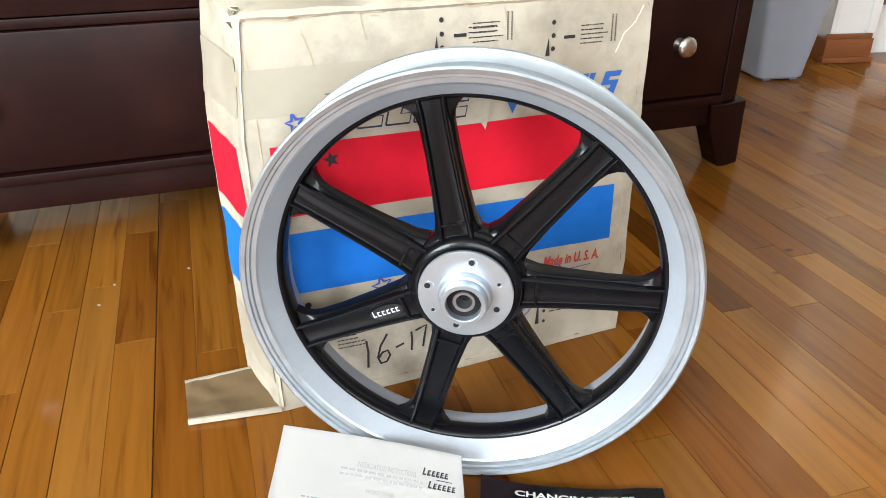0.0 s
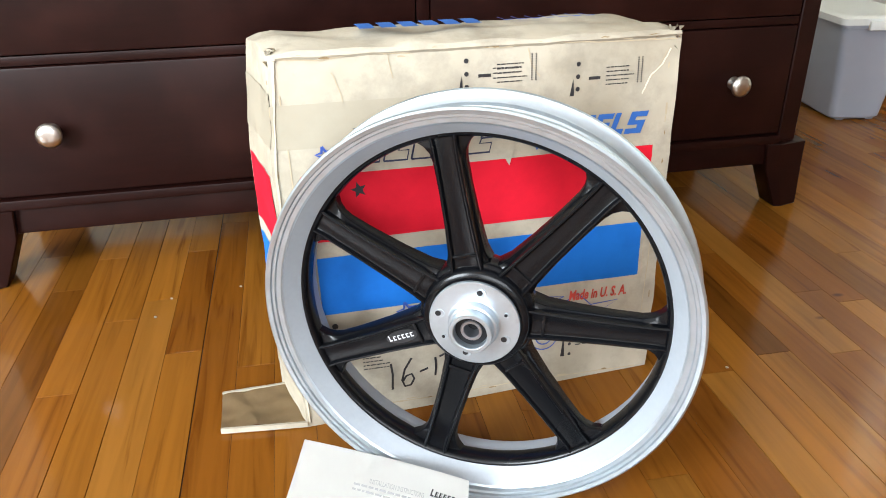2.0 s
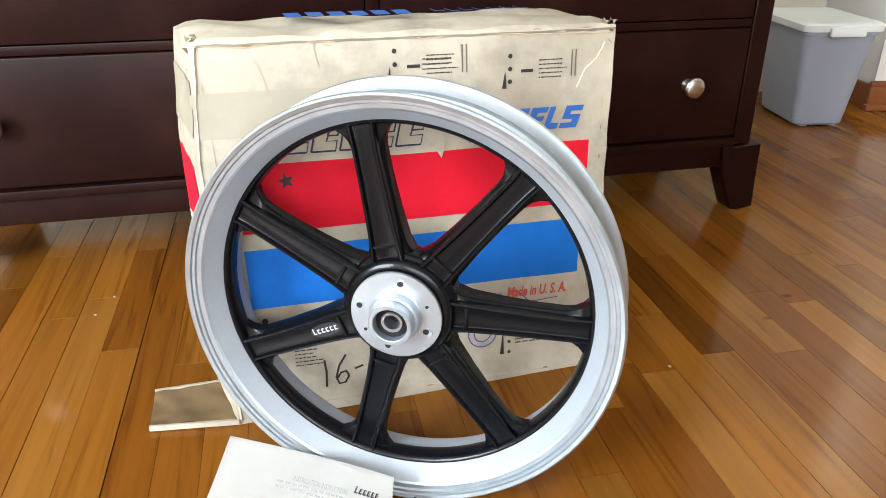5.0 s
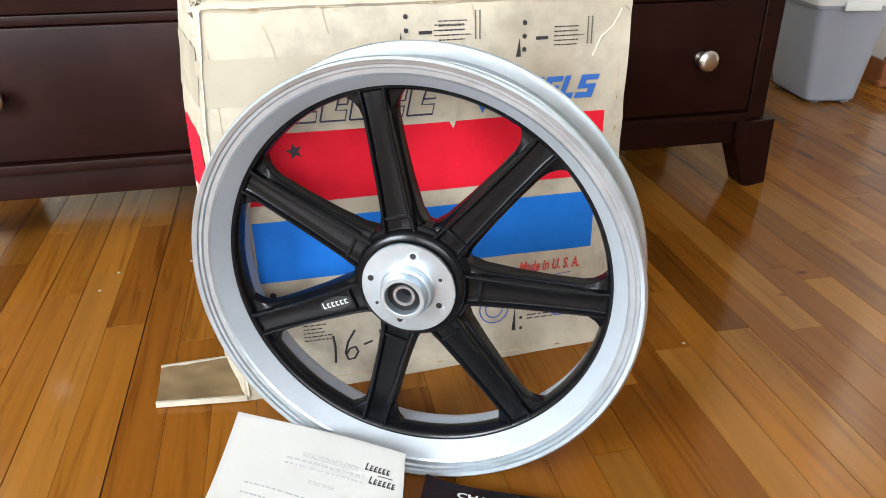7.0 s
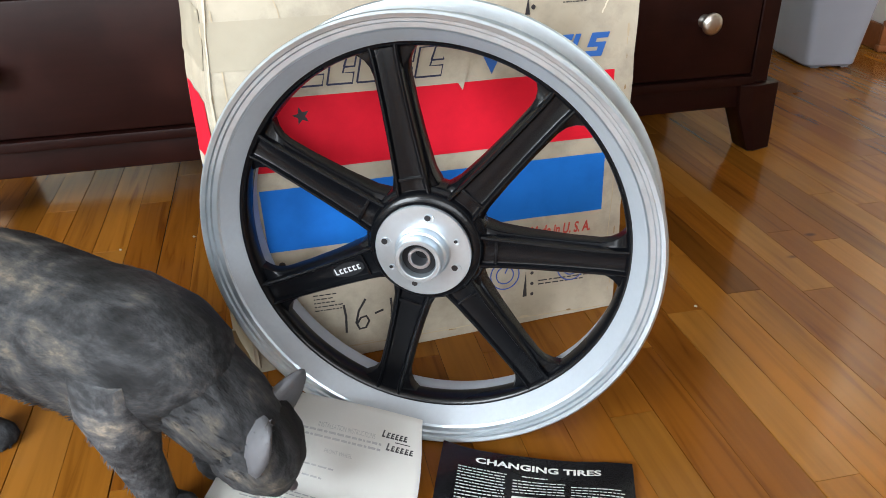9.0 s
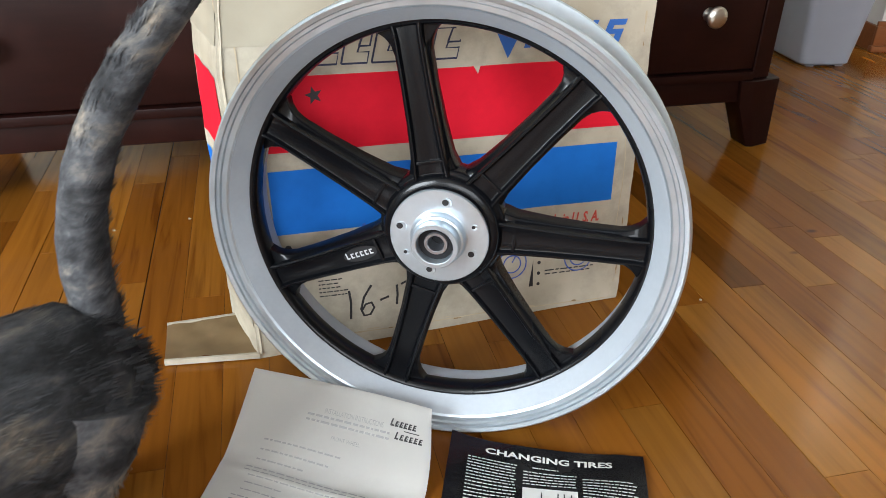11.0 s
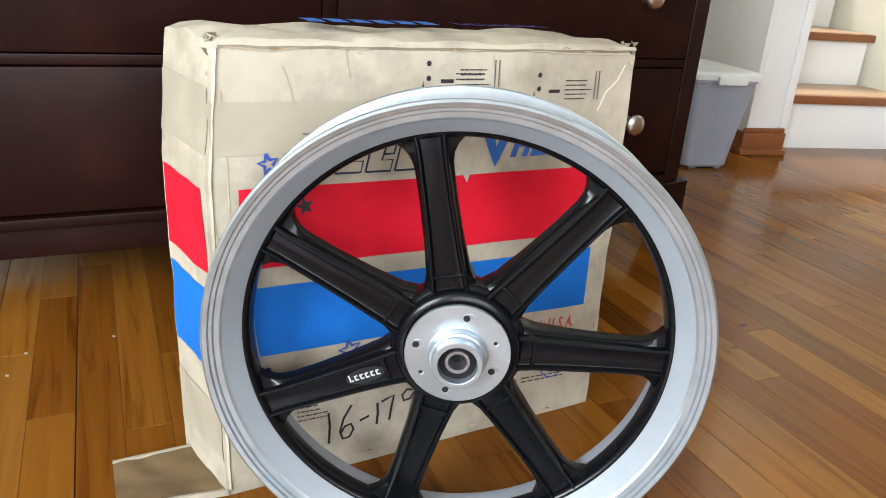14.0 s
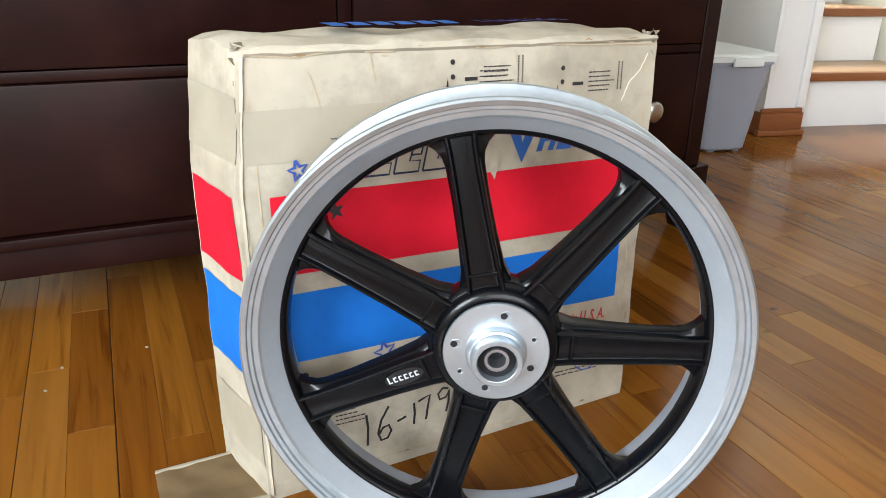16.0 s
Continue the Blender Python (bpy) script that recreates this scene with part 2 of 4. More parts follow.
    bm.from_mesh(tmp)
    bpy.data.meshes.remove(tmp)
    return bm


def lathe_bm(profile, steps=96, closed=True, axis="Y", bm=None):
    """Turn (radius, height along the axis) round the axis."""
    bm = bm or bmesh.new()
    rings = []
    for i in range(steps):
        a = 2 * math.pi * i / steps
        row = []
        for r, h in profile:
            p = (r * math.cos(a), h, r * math.sin(a)) if axis == "Y" else (r * math.cos(a), r * math.sin(a), h)
            row.append(bm.verts.new(p))
        rings.append(row)
    k = len(profile)
    for i in range(steps):
        a, b = rings[i], rings[(i + 1) % steps]
        for j in range(k if closed else k - 1):
            bm.faces.new((a[j], a[(j + 1) % k], b[(j + 1) % k], b[j]))
    return bm


def loft_bm(sections, cap=True, bm=None):
    bm = bm or bmesh.new()
    rows = [[bm.verts.new(p) for p in s] for s in sections]
    k = len(rows[0])
    for a, b in zip(rows, rows[1:]):
        for j in range(k):
            bm.faces.new((a[j], a[(j + 1) % k], b[(j + 1) % k], b[j]))
    if cap:
        bm.faces.new(rows[0])
        bm.faces.new(list(reversed(rows[-1])))
    return bm


def patch_bm(surf, s0, s1, t0, t1, nu=6, nv=4, lift=0.0006, thick=0.0, slant=0.0, bm=None):
    """A piece of print that follows the surface surf(s, t, lift); slant shears it along s."""
    bm = bm or bmesh.new()
    rows = []
    for j in range(nv + 1):
        t = t0 + (t1 - t0) * j / nv
        rows.append([bm.verts.new(surf(s0 + (s1 - s0) * i / nu + slant * j / nv, t, lift)) for i in range(nu + 1)])
    for a, b in zip(rows, rows[1:]):
        for i in range(nu):
            bm.faces.new((a[i], a[i + 1], b[i + 1], b[i]))
    return bm


def poly_bm(surf, points, lift=0.0008, bm=None):
    bm = bm or bmesh.new()
    bm.faces.new([bm.verts.new(surf(s, t, lift)) for s, t in points])
    return bm


def stroke_bm(surf, points, width, lift=0.001, bm=None, aspect=1.0):
    """A pen line through (s, t) points; aspect: length of s over length of t."""
    bm = bm or bmesh.new()
    left, right = [], []
    for i, (s, t) in enumerate(points):
        a, b = points[max(0, i - 1)], points[min(len(points) - 1, i + 1)]
        d = Vector(((b[0] - a[0]) * aspect, b[1] - a[1]))
        d.normalize()
        n = Vector((-d.y, d.x)) * width / 2
        left.append(bm.verts.new(surf(s + n.x / aspect, t + n.y, lift)))
        right.append(bm.verts.new(surf(s - n.x / aspect, t - n.y, lift)))
    for i in range(len(points) - 1):
        bm.faces.new((left[i], left[i + 1], right[i + 1], right[i]))
    return bm


def text_bm(surf, words, s0, t0, s1, t1, lift=0.0008, bold=0.0, shear=0.0):
    """Words in the built-in font, stretched into the surface's window from (s0, t0) to (s1, t1)."""
    curve = bpy.data.curves.new("type", "FONT")
    curve.body, curve.offset, curve.shear, curve.resolution_u = words, bold, shear, 3
    ob = bpy.data.objects.new("type", curve)
    scene.collection.objects.link(ob)
    bpy.context.view_layer.update()
    mesh = bpy.data.meshes.new_from_object(ob.evaluated_get(bpy.context.evaluated_depsgraph_get()))
    bpy.data.objects.remove(ob)
    bm = bmesh.new()
    bm.from_mesh(mesh)
    bpy.data.meshes.remove(mesh)
    xs, ys = [v.co.x for v in bm.verts], [v.co.y for v in bm.verts]
    x0, x1, y0, y1 = min(xs), max(xs), min(ys), max(ys)
    for v in bm.verts:
        v.co = surf(s0 + (s1 - s0) * (v.co.x - x0) / (x1 - x0), t0 + (t1 - t0) * (v.co.y - y0) / (y1 - y0), lift)
    return bm


def stuff(ob):
    ob["kind"] = "stuff"
    return ob


def bars_bm(surf, s0, s1, t0, t1, lines, fill=0.55, seed=1, lift=0.0008, ragged=0.3, word=0.02):
    """Rows of small bars where the type is too small to read."""
    rnd = random.Random(seed)
    bm = bmesh.new()
    step = (t1 - t0) / lines
    for k in range(lines):
        t = t1 - step * (k + 0.5)
        end = s1 - (s1 - s0) * ragged * rnd.random()
        s = s0
        while s < end - word * 0.3:
            w = min(end - s, word * rnd.uniform(0.4, 1.5))
            patch_bm(surf, s, s + w, t - step * fill / 2, t + step * fill / 2, 1, 1, lift, bm=bm)
            s += w + word * 0.25
    return bm


# ---- setting ----
def build_setting():
    # floor bed under the strips
    tagged(part("floor", box_bm(-2.5, 3.9, -2.7, 3.9, -0.06, -0.0035), GAP), "varnished strip oak floor of mixed honey tones", "floor", kind="structure")
    ceiling = tagged(part("ceiling", box_bm(-2.5, 3.9, -2.7, 3.9, 2.42, 2.5), WHITE), "plain white ceiling", "ceiling", kind="structure")
    # north wall behind the chest of drawers, turned with it
    m = pose(0, 0, 0, 0, 0, 1.9)
    wall = part("wall_north", box_bm(-2.5, 2.095, 2.30, 2.42, 0, 2.42), WALL)
    wall.matrix_world = m
    tagged(wall, "grey-green painted wall behind the chest of drawers", "wall", kind="structure")
    # west wall with a window opening
    bm = box_bm(-2.5, -2.38, -2.7, -1.95, 0, 2.42)
    box_bm(-2.5, -2.38, -0.15, 2.6, 0, 2.42, bm=bm)
    box_bm(-2.5, -2.38, -1.95, -0.15, 0, 0.75, bm=bm)
    box_bm(-2.5, -2.38, -1.95, -0.15, 2.15, 2.42, bm=bm)
    tagged(part("wall_west", bm, WALL), "grey-green painted wall with a window opening", "wall", kind="structure")
    # south wall with a window opening
    bm = box_bm(-2.38, -1.55, -2.7, -2.58, 0, 2.42)
    box_bm(1.15, 3.9, -2.7, -2.58, 0, 2.42, bm=bm)
    box_bm(-1.55, 1.15, -2.7, -2.58, 0, 0.78, bm=bm)
    box_bm(-1.55, 1.15, -2.7, -2.58, 2.22, 2.42, bm=bm)
    tagged(part("wall_south", bm, WALL), "grey-green painted wall with a window opening", "wall", kind="structure")

    # end of the wall beside the stairs, with its cherry baseboard
    m = pose(2.022, 2.085, 0, 0, 0, -9.5)
    post = part("wall_stair_end", box_bm(0.012, 0.160, 0, 0.5, 0.0, 2.42, 0.002), WHITE)
    post.matrix_world = m
    tagged(post, "white painted end of the wall beside the stairs", "wall", kind="structure")
    bm = box_bm(-0.004, 0.164, -0.015, -0.001, 0.02, 0.078, 0.002)
    box_bm(-0.002, 0.011, -0.001, 0.5, 0.0, 0.078, 0.002, bm=bm)
    box_bm(-0.002, 0.160, -0.011, -0.001, 0.0775, 0.094, 0.004, bm=bm)
    box_bm(-0.012, 0.172, -0.026, -0.001, 0, 0.0205, 0.006, bm=bm)
    board = part("baseboard_stair_end", bm, CHERRY)
    board.matrix_world = m
    tagged(board, "reddish brown wooden baseboard round the wall end", "baseboard", kind="structure")
    bm = box_bm(0.136, 0.166, -0.012, -0.001, 0.096, 2.42, 0.003)
    box_bm(0.008, 0.026, -0.007, -0.001, 0.096, 2.42, 0.002, bm=bm)
    trim = part("trim_stair_end", bm, WHITE)
    trim.matrix_world = m
    tagged(trim, "white moulding on the edge of the wall end", "trim", kind="structure")

    # stairs: white risers, wooden treads with cherry nosings
    m = pose(2.262, 2.143, 0, 0, 0, -10.6)
    stairs = tagged(new("stairs"), "white painted stairs with reddish wooden tread edges", "stairs", kind="structure")
    stairs.matrix_world = m
    width, rise, going = 0.486, 0.200, 0.243
    for k in range(6):
        z, y = k * rise, k * going
        part("riser", box_bm(-0.11, width, y, y + 0.02, z, z + rise - 0.031, 0.001), WHITE, stairs)
        tread = part("tread", box_bm(-0.09, width + (0.06 if k == 0 else 0.0), y - 0.014, y + going, z + rise - 0.030, z + rise, 0.003), TREAD, stairs)
        part("nosing", box_bm(-0.093, width + (0.062 if k == 0 else 0.002), y - 0.036, y - 0.0145, z + rise - 0.031, z + rise - 0.001, 0.006), CHERRY, tread)
    part("skirt_board", box_bm(width + 0.003, width + 0.020, -0.12, 0.02, 0, 0.165, 0.002), WHITE, stairs)
    # added wall out of view, kept dark so the floor gets less bounce
    wall = part("unseen_wall_east", box_bm(0.51, 0.63, -5.2, -1.15, 0, 2.42), BOUNCE_CUT_BROWN)
    wall.matrix_world = m
    tagged(wall, "plain unseen wall, added in dark brown to hold back bounced light", "wall", kind="structure")
    wall = part("wall_stair_side", box_bm(0.51, 0.63, -1.15, 1.55, 0, 2.42), WALL)
    wall.matrix_world = m
    tagged(wall, "pale painted wall along the stairs", "wall", kind="structure")
    prof = [(0.4925, -0.06, 0.36), (0.4925, 1.45, 1.65), (0.4925, 1.45, 1.72), (0.4925, -0.06, 0.43)]
    rail = part("trim_stair_side", loft_bm([[Vector(p) for p in prof], [Vector(p) + Vector((0.016, 0, 0)) for p in prof]]), WHITE)
    rail.matrix_world = m
    tagged(rail, "white sloping board along the stairs", "trim", kind="structure")
    board = part("baseboard_stair_side", box_bm(0.492, 0.509, -1.9, -0.125, 0, 0.094, 0.002), CHERRY)
    board.matrix_world = m
    tagged(board, "reddish brown wooden baseboard by the stairs", "baseboard", kind="structure")
    wall = part("wall_stair_top", box_bm(-0.4, 0.7, 1.56, 1.66, 0, 2.42), WALL)
    wall.matrix_world = m
    tagged(wall, "pale painted wall at the head of the stairs", "wall", kind="structure")


build_setting()


# ---- chest of drawers ----
def build_dresser():
    d = thing("chest_of_drawers", pose(1.202, 1.403, 0, 0, 0, 1.86), "wide dark espresso wooden chest of drawers with satin nickel knobs", "dresser")
    W, D, H, C = 1.706, 0.48, 0.93, -0.853
    # x runs to the left from the right front corner as minus
    part("carcass", box_bm(-W + 0.034, -0.034, 0.022, D, 0.150, H - 0.025, 0.002), ESPRESSO, d)
    part("top", box_bm(-W - 0.002, 0.002, -0.012, D + 0.005, H - 0.024, H, 0.004), ESPRESSO, d)
    for sx, ox in ((1, 0.0), (-1, -W)):
        # corner post with its outer face turned away
        plan = [(-0.075, 0.004), (-0.029, 0.012), (-0.026, 0.050), (-0.075, 0.050)]
        bm = loft_bm([[Vector((ox + sx * x, y, z)) for x, y in plan] for z in (0.150, H - 0.025)])
        bmesh.ops.bevel(bm, geom=bm.edges[:], offset=0.002, segments=1, affect="EDGES")
        part("corner_post", bm, ESPRESSO, d)
    part("apron", box_bm(-W + 0.07, -0.07, 0.008, 0.03, 0.100, 0.1485, 0.003), ESPRESSO, d)
    part("apron_moulding", box_bm(-W + 0.076, -0.076, -0.004, 0.03, 0.149, 0.168, 0.004), ESPRESSO, d)
    # bracket feet, wider above than at the floor
    for sx, ox in ((1, 0.0), (-1, -W)):
        for y0, y1, back in ((-0.004, 0.052, 1), (D, D - 0.056, -1)):
            pts_top = [(-0.103, y0), (-0.072, y0 - 0.004 * back), (-0.003, y0 + 0.010 * back), (-0.003, y1), (-0.103, y1)]
            pts_mid = [(-0.097, y0), (-0.070, y0 - 0.004 * back), (-0.002, y0 + 0.010 * back), (-0.002, y1), (-0.097, y1)]
            pts_bot = [(-0.060, y0), (-0.045, y0 - 0.004 * back), (0.000, y0 + 0.008 * back), (0.000, y1), (-0.060, y1)]
            rows = [[Vector((ox + sx * x, y, z)) for x, y in pts] for z, pts in ((0.0, pts_bot), (0.092, pts_mid), (0.149, pts_top))]
            bm = loft_bm(rows)
            bmesh.ops.bevel(bm, geom=bm.edges[:], offset=0.002, segments=1, affect="EDGES")
            part("foot", bm, ESPRESSO, d)
    rows = [(0.172, 0.398, [(-W + 0.080, -0.080, (-0.207, -1.508))]),
            (0.418, 0.652, [(-W + 0.080, C - 0.014, (-0.972, -1.498)), (C + 0.014, -0.080, (-0.208, -0.734))]),
            (0.672, 0.894, [(-W + 0.080, C - 0.014, (-0.972, -1.498)), (C + 0.014, -0.080, (-0.208, -0.734))])]
    prof = [(0.0, 0.0), (0.0105, 0.0), (0.0095, -0.003), (0.0065, -0.008), (0.0065, -0.015), (0.012, -0.019), (0.0165, -0.0225), (0.0165, -0.026), (0.013, -0.0295), (0.006, -0.031), (0.0, -0.0312)]
    for z0, z1, spans in rows:
        for x0, x1, ks in spans:
            drawer = part("drawer", box_bm(x0, x1, 0.002, 0.021, z0, z1, 0.0045), ESPRESSO, d)
            for kx in ks:
                bm = lathe_bm(prof, 32, closed=False)
                bmesh.ops.remove_doubles(bm, verts=bm.verts, dist=1e-5)
                knob = part("knob", bm, NICKEL, drawer, "round satin nickel knob", smooth=50)
                knob.location, knob.scale = (kx, 0.002, (z0 + z1) / 2 + 0.003), (1.30, 1.2, 1.30)
    for z0 in (0.400, 0.654):
        part("drawer_rail", box_bm(-W + 0.078, -0.078, 0.006, 0.021, z0, z0 + 0.016, 0.002), ESPRESSO, d)
    part("centre_stile", box_bm(C - 0.012, C + 0.012, 0.005, 0.0215, 0.417, H - 0.03, 0.002), ESPRESSO, d)


build_dresser()


# ---- storage tub ----
def build_tub():
    t = thing("storage_tub", Matrix.Translation((1.672, 1.945, 0)) @ Matrix.Rotation(radians(-7), 4, "Z") @ Matrix.Scale(1.14, 4), "small grey translucent plastic storage tub with a clear lid", "storage tub")

    def ring(x0, x1, y0, y1, z, r=0.02, k=5):
        out = []
        for cx, cy, a0 in ((x1 - r, y1 - r, 0), (x0 + r, y1 - r, 90), (x0 + r, y0 + r, 180), (x1 - r, y0 + r, 270)):
            for i in range(k):
                a = radians(a0 + 90 * i / (k - 1))
                out.append((cx + r * math.cos(a), cy + r * math.sin(a), z))
        return out
    secs = [ring(0.006, 0.128, 0.006, 0.20, 0.004), ring(0.0, 0.134, 0.0, 0.206, 0.010), ring(-0.028, 0.160, -0.022, 0.228, 0.240), ring(-0.034, 0.166, -0.028, 0.234, 0.242), ring(-0.034, 0.166, -0.028, 0.234, 0.250)]
    part("body", loft_bm(secs), TUB, t)
    for x in (0.02, 0.10):
        part("base_foot", box_bm(x, x + 0.02, 0.01, 0.03, 0, 0.006, 0.001), TUB, t)
    lid = part("lid", loft_bm([ring(-0.040, 0.172, -0.034, 0.240, 0.2505), ring(-0.041, 0.173, -0.035, 0.241, 0.266), ring(-0.030, 0.162, -0.024, 0.230, 0.272), ring(-0.020, 0.152, -0.014, 0.220, 0.2705)]), LID, t, "clear whitish plastic lid")
    part("latch", box_bm(0.022, 0.112, -0.046, -0.0355, 0.240, 0.262, 0.003), LID, lid)


build_tub()


# ---- cardboard box ----
def card_y(x, z):
    return 0.826 + 0.09 * x + 0.012 * z + 0.0035 * noise.noise((x * 5.0, z * 5.0, 3.1)) + 0.0012 * noise.noise((x * 19.0, z * 16.0, 7.7))


def front(u, v, lift=0.0):
    """A place on the box's printed front, u to the right and v up, both 0 to 1."""
    x = 0.0954 + 0.5244 * u - 0.0129 * v
    z = -0.0087 - 0.0158 * u + 0.5477 * v + 0.0133 * u * v
    return Vector((x + 0.09 * lift, card_y(x, z) - lift, z))


def edge_u(v):
    """The box's left and right front edges, a little bowed."""
    return -0.016 + 0.026 * max(0.0, (v - 0.7) / 0.25), 0.966 + 0.018 * v


def bow(z, w, side):
    """Dents of the box's narrow sides."""
    return 0.0026 * noise.noise((z * 20, w * 4, 2.0 + side))


def back_shift(v):
    """From the front edge to the back edge at the height v."""
    return Vector((-0.033 + 0.004 * v, 0.106 + 0.020 * v, 0))


def build_box():
    c = thing("cardboard_box", pose(0, 0, 0), "worn flat cardboard box with red and blue stripes, standing on edge", "cardboard box")
    nu, nv, nd = 34, 34, 8
    def outer(i, j, k):
        """Grid point: i across, j up, k from front to back."""
        a, v, w = i / nu, j / nv, k / nd
        foot = 0.0162 + 0.0285 * a
        up = foot + v * (0.945 - foot)
        u0, u1 = edge_u(up)
        u = u0 + (u1 - u0) * a
        p = front(u, up)
        q = p + back_shift(up) * w
        round_off = 0.004 * max(0.0, 1 - 2.5 * min(a, 1 - a) * 10)
        if j == nv:
            q.z += 0.007 * math.sin(math.pi * w) * (0.6 + noise.noise((u * 6, w * 3, 0))) + 0.004 * noise.noise((u * 9, w * 4, 5)) - round_off * 1.5
            if k == 0:
                q.y += 0.003
        if i in (0, nu):
            q.x += bow(p.z, w, i)
        return q
    bm = bmesh.new()
    grid = {}
    for i in range(nu + 1):
        for j in range(nv + 1):
            for k in range(nd + 1):
                if i in (0, nu) or j in (0, nv) or k in (0, nd):
                    grid[i, j, k] = bm.verts.new(outer(i, j, k))
    for i in range(nu):
        for j in range(nv):
            for k in (0, nd):
                bm.faces.new([grid[q] for q in ((i, j, k), (i + 1, j, k), (i + 1, j + 1, k), (i, j + 1, k))])
    for i in range(nu):
        for k in range(nd):
            for j in (0, nv):
                bm.faces.new([grid[q] for q in ((i, j, k), (i + 1, j, k), (i + 1, j, k + 1), (i, j, k + 1))])
    for j in range(nv):
        for k in range(nd):
            for i in (0, nu):
                bm.faces.new([grid[q] for q in ((i, j, k), (i, j + 1, k), (i, j + 1, k + 1), (i, j, k + 1))])
    part("carton", bm, CARD, c, smooth=60)

    def side(w, v, lift=0.0):
        q = front(edge_u(v)[0], v) + back_shift(v) * w
        q.x += bow(q.z, w, 0)
        return q + Vector((-0.955, -0.29, 0.0)) * (lift * 0.5 + 0.0006)

    def top(u, w, lift=0.0):
        p = front(u, 0.945) + back_shift(0.945) * w
        return Vector((p.x, p.y, p.z + 0.007 * math.sin(math.pi * w) + 0.0055 + lift))

    part("red_stripe", patch_bm(front, 0.043, 0.926, 0.522, 0.680, 40, 10), RED, c, "printed red stripe")
    part("blue_stripe", patch_bm(front, 0.058, 0.915, 0.333, 0.482, 40, 10), BLUE, c, "printed blue stripe")
    part("side_red_stripe", patch_bm(side, 0.09, 0.97, 0.516, 0.680, 10, 14), RED, c)
    part("side_blue_stripe", patch_bm(side, 0.09, 0.97, 0.300, 0.478, 10, 14), BLUE, c)
    part("tape", patch_bm(front, -0.004, 0.315, 0.742, 0.838, 20, 8, 0.0010), TAPE, c, "beige paper tape")
    part("side_tape", patch_bm(side, 0.01, 0.99, 0.745, 0.862, 10, 12, 0.0010), TAPE, c)
    part("lower_tape", patch_bm(side, 0.01, 0.99, 0.10, 0.225, 10, 12, 0.0010), TAPE, c)
    part("lower_front_tape", patch_bm(front, 0.004, 0.12, 0.06, 0.19, 8, 5, 0.0010), TAPE, c)
    # torn strip of surface paper
    part("torn_paper", poly_bm(front, [(0.478, 0.79), (0.53, 0.80), (0.565, 0.742), (0.54, 0.664), (0.505, 0.72)], 0.0022), CARD, c)

    # trade name: outlined block shapes, then solid slanted blue ones
    bm = bmesh.new()
    for k, (a, b) in enumerate(((0.155, 0.225), (0.235, 0.29), (0.30, 0.355), (0.365, 0.42), (0.43, 0.49))):
        lo, hi = 0.700, (0.762 if k else 0.778)
        s = 0.016
        ring = [(a, lo), (b, lo), (b + s * 0.35, lo + 0.022), (a + 0.036, lo + 0.022), (a + 0.036 + s, hi), (a + s, hi)]
        stroke_bm(front, ring + ring[:1], 0.0042, 0.0010, bm, 0.95)
        inner = [(a + 0.040, lo + 0.034), (b + s * 0.5, lo + 0.034), (b + s, hi), (a + 0.052, hi)]
        stroke_bm(front, inner + inner[:1], 0.0042, 0.0010, bm, 0.95)
    stuff(part("outlined_lettering", bm, OUTLINE, c, "dark blue outlined trade name as plain block shapes"))
    bm = bmesh.new()
    poly_bm(front, [(0.560, 0.795), (0.600, 0.795), (0.612, 0.735), (0.640, 0.795), (0.668, 0.795), (0.612, 0.692)], 0.0010, bm)
    lo, hi, mid = 0.712, 0.764, 0.736
    glyphs = {"h": [(0, 0.34, 0, 1), (0.68, 1, 0, 1), (0.34, 0.68, 0.40, 0.62)], "e": [(0, 0.40, 0, 1), (0.40, 1, 0, 0.24), (0.40, 0.92, 0.40, 0.60), (0.40, 1, 0.76, 1)],
              "l": [(0, 0.40, 0, 1), (0.40, 1, 0, 0.26)], "s": [(0, 1, 0, 0.24), (0.62, 1, 0.24, 0.42), (0, 1, 0.40, 0.60), (0, 0.38, 0.60, 0.78), (0, 1, 0.76, 1)]}
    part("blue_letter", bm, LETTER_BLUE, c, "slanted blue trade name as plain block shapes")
    for a, w, kind in ((0.650, 0.046, "h"), (0.704, 0.042, "e"), (0.753, 0.042, "e"), (0.800, 0.036, "l"), (0.842, 0.046, "s")):
        bm = bmesh.new()
        for x0, x1, y0, y1 in glyphs[kind]:
            lean = 0.020
            p, q = lo + (hi - lo) * y0, lo + (hi - lo) * y1
            patch_bm(front, a + w * x0 + lean * y0, a + w * x1 + lean * y0, p, q, 2, 2, 0.0010, slant=lean * (y1 - y0), bm=bm)
        part("blue_letter", bm, LETTER_BLUE, c)
    bm = bmesh.new()
    for k in range(6):
        a = 0.23 + 0.05 * k
        patch_bm(top, a, a + 0.036, 0.36, 0.62, 2, 2, 0.001, slant=0.006, bm=bm)
    stuff(part("top_lettering", bm, LETTER_BLUE, c))
    bm = bmesh.new()
    for k in range(7):
        a = 0.58 + 0.035 * k
        patch_bm(top, a, a + 0.004, 0.42, 0.60, 1, 1, 0.001, bm=bm)
        patch_bm(top, a, a + 0.022, 0.42, 0.45, 1, 1, 0.001, bm=bm)
    stuff(part("top_outlined_lettering", bm, NAVY, c))

    # stars: one outlined in blue at each stripe's end, one dark on the red stripe
    for name, u, v, r, material, closed in (("star", 0.102, 0.725, 0.020, NAVY, False), ("star", 0.268, 0.315, 0.026, NAVY, False), ("star", 0.172, 0.640, 0.020, INK, True)):
        ring = []
        for k in range(10):
            a = radians(90 + 36 * k + 12)
            q = r if k % 2 == 0 else r * 0.42
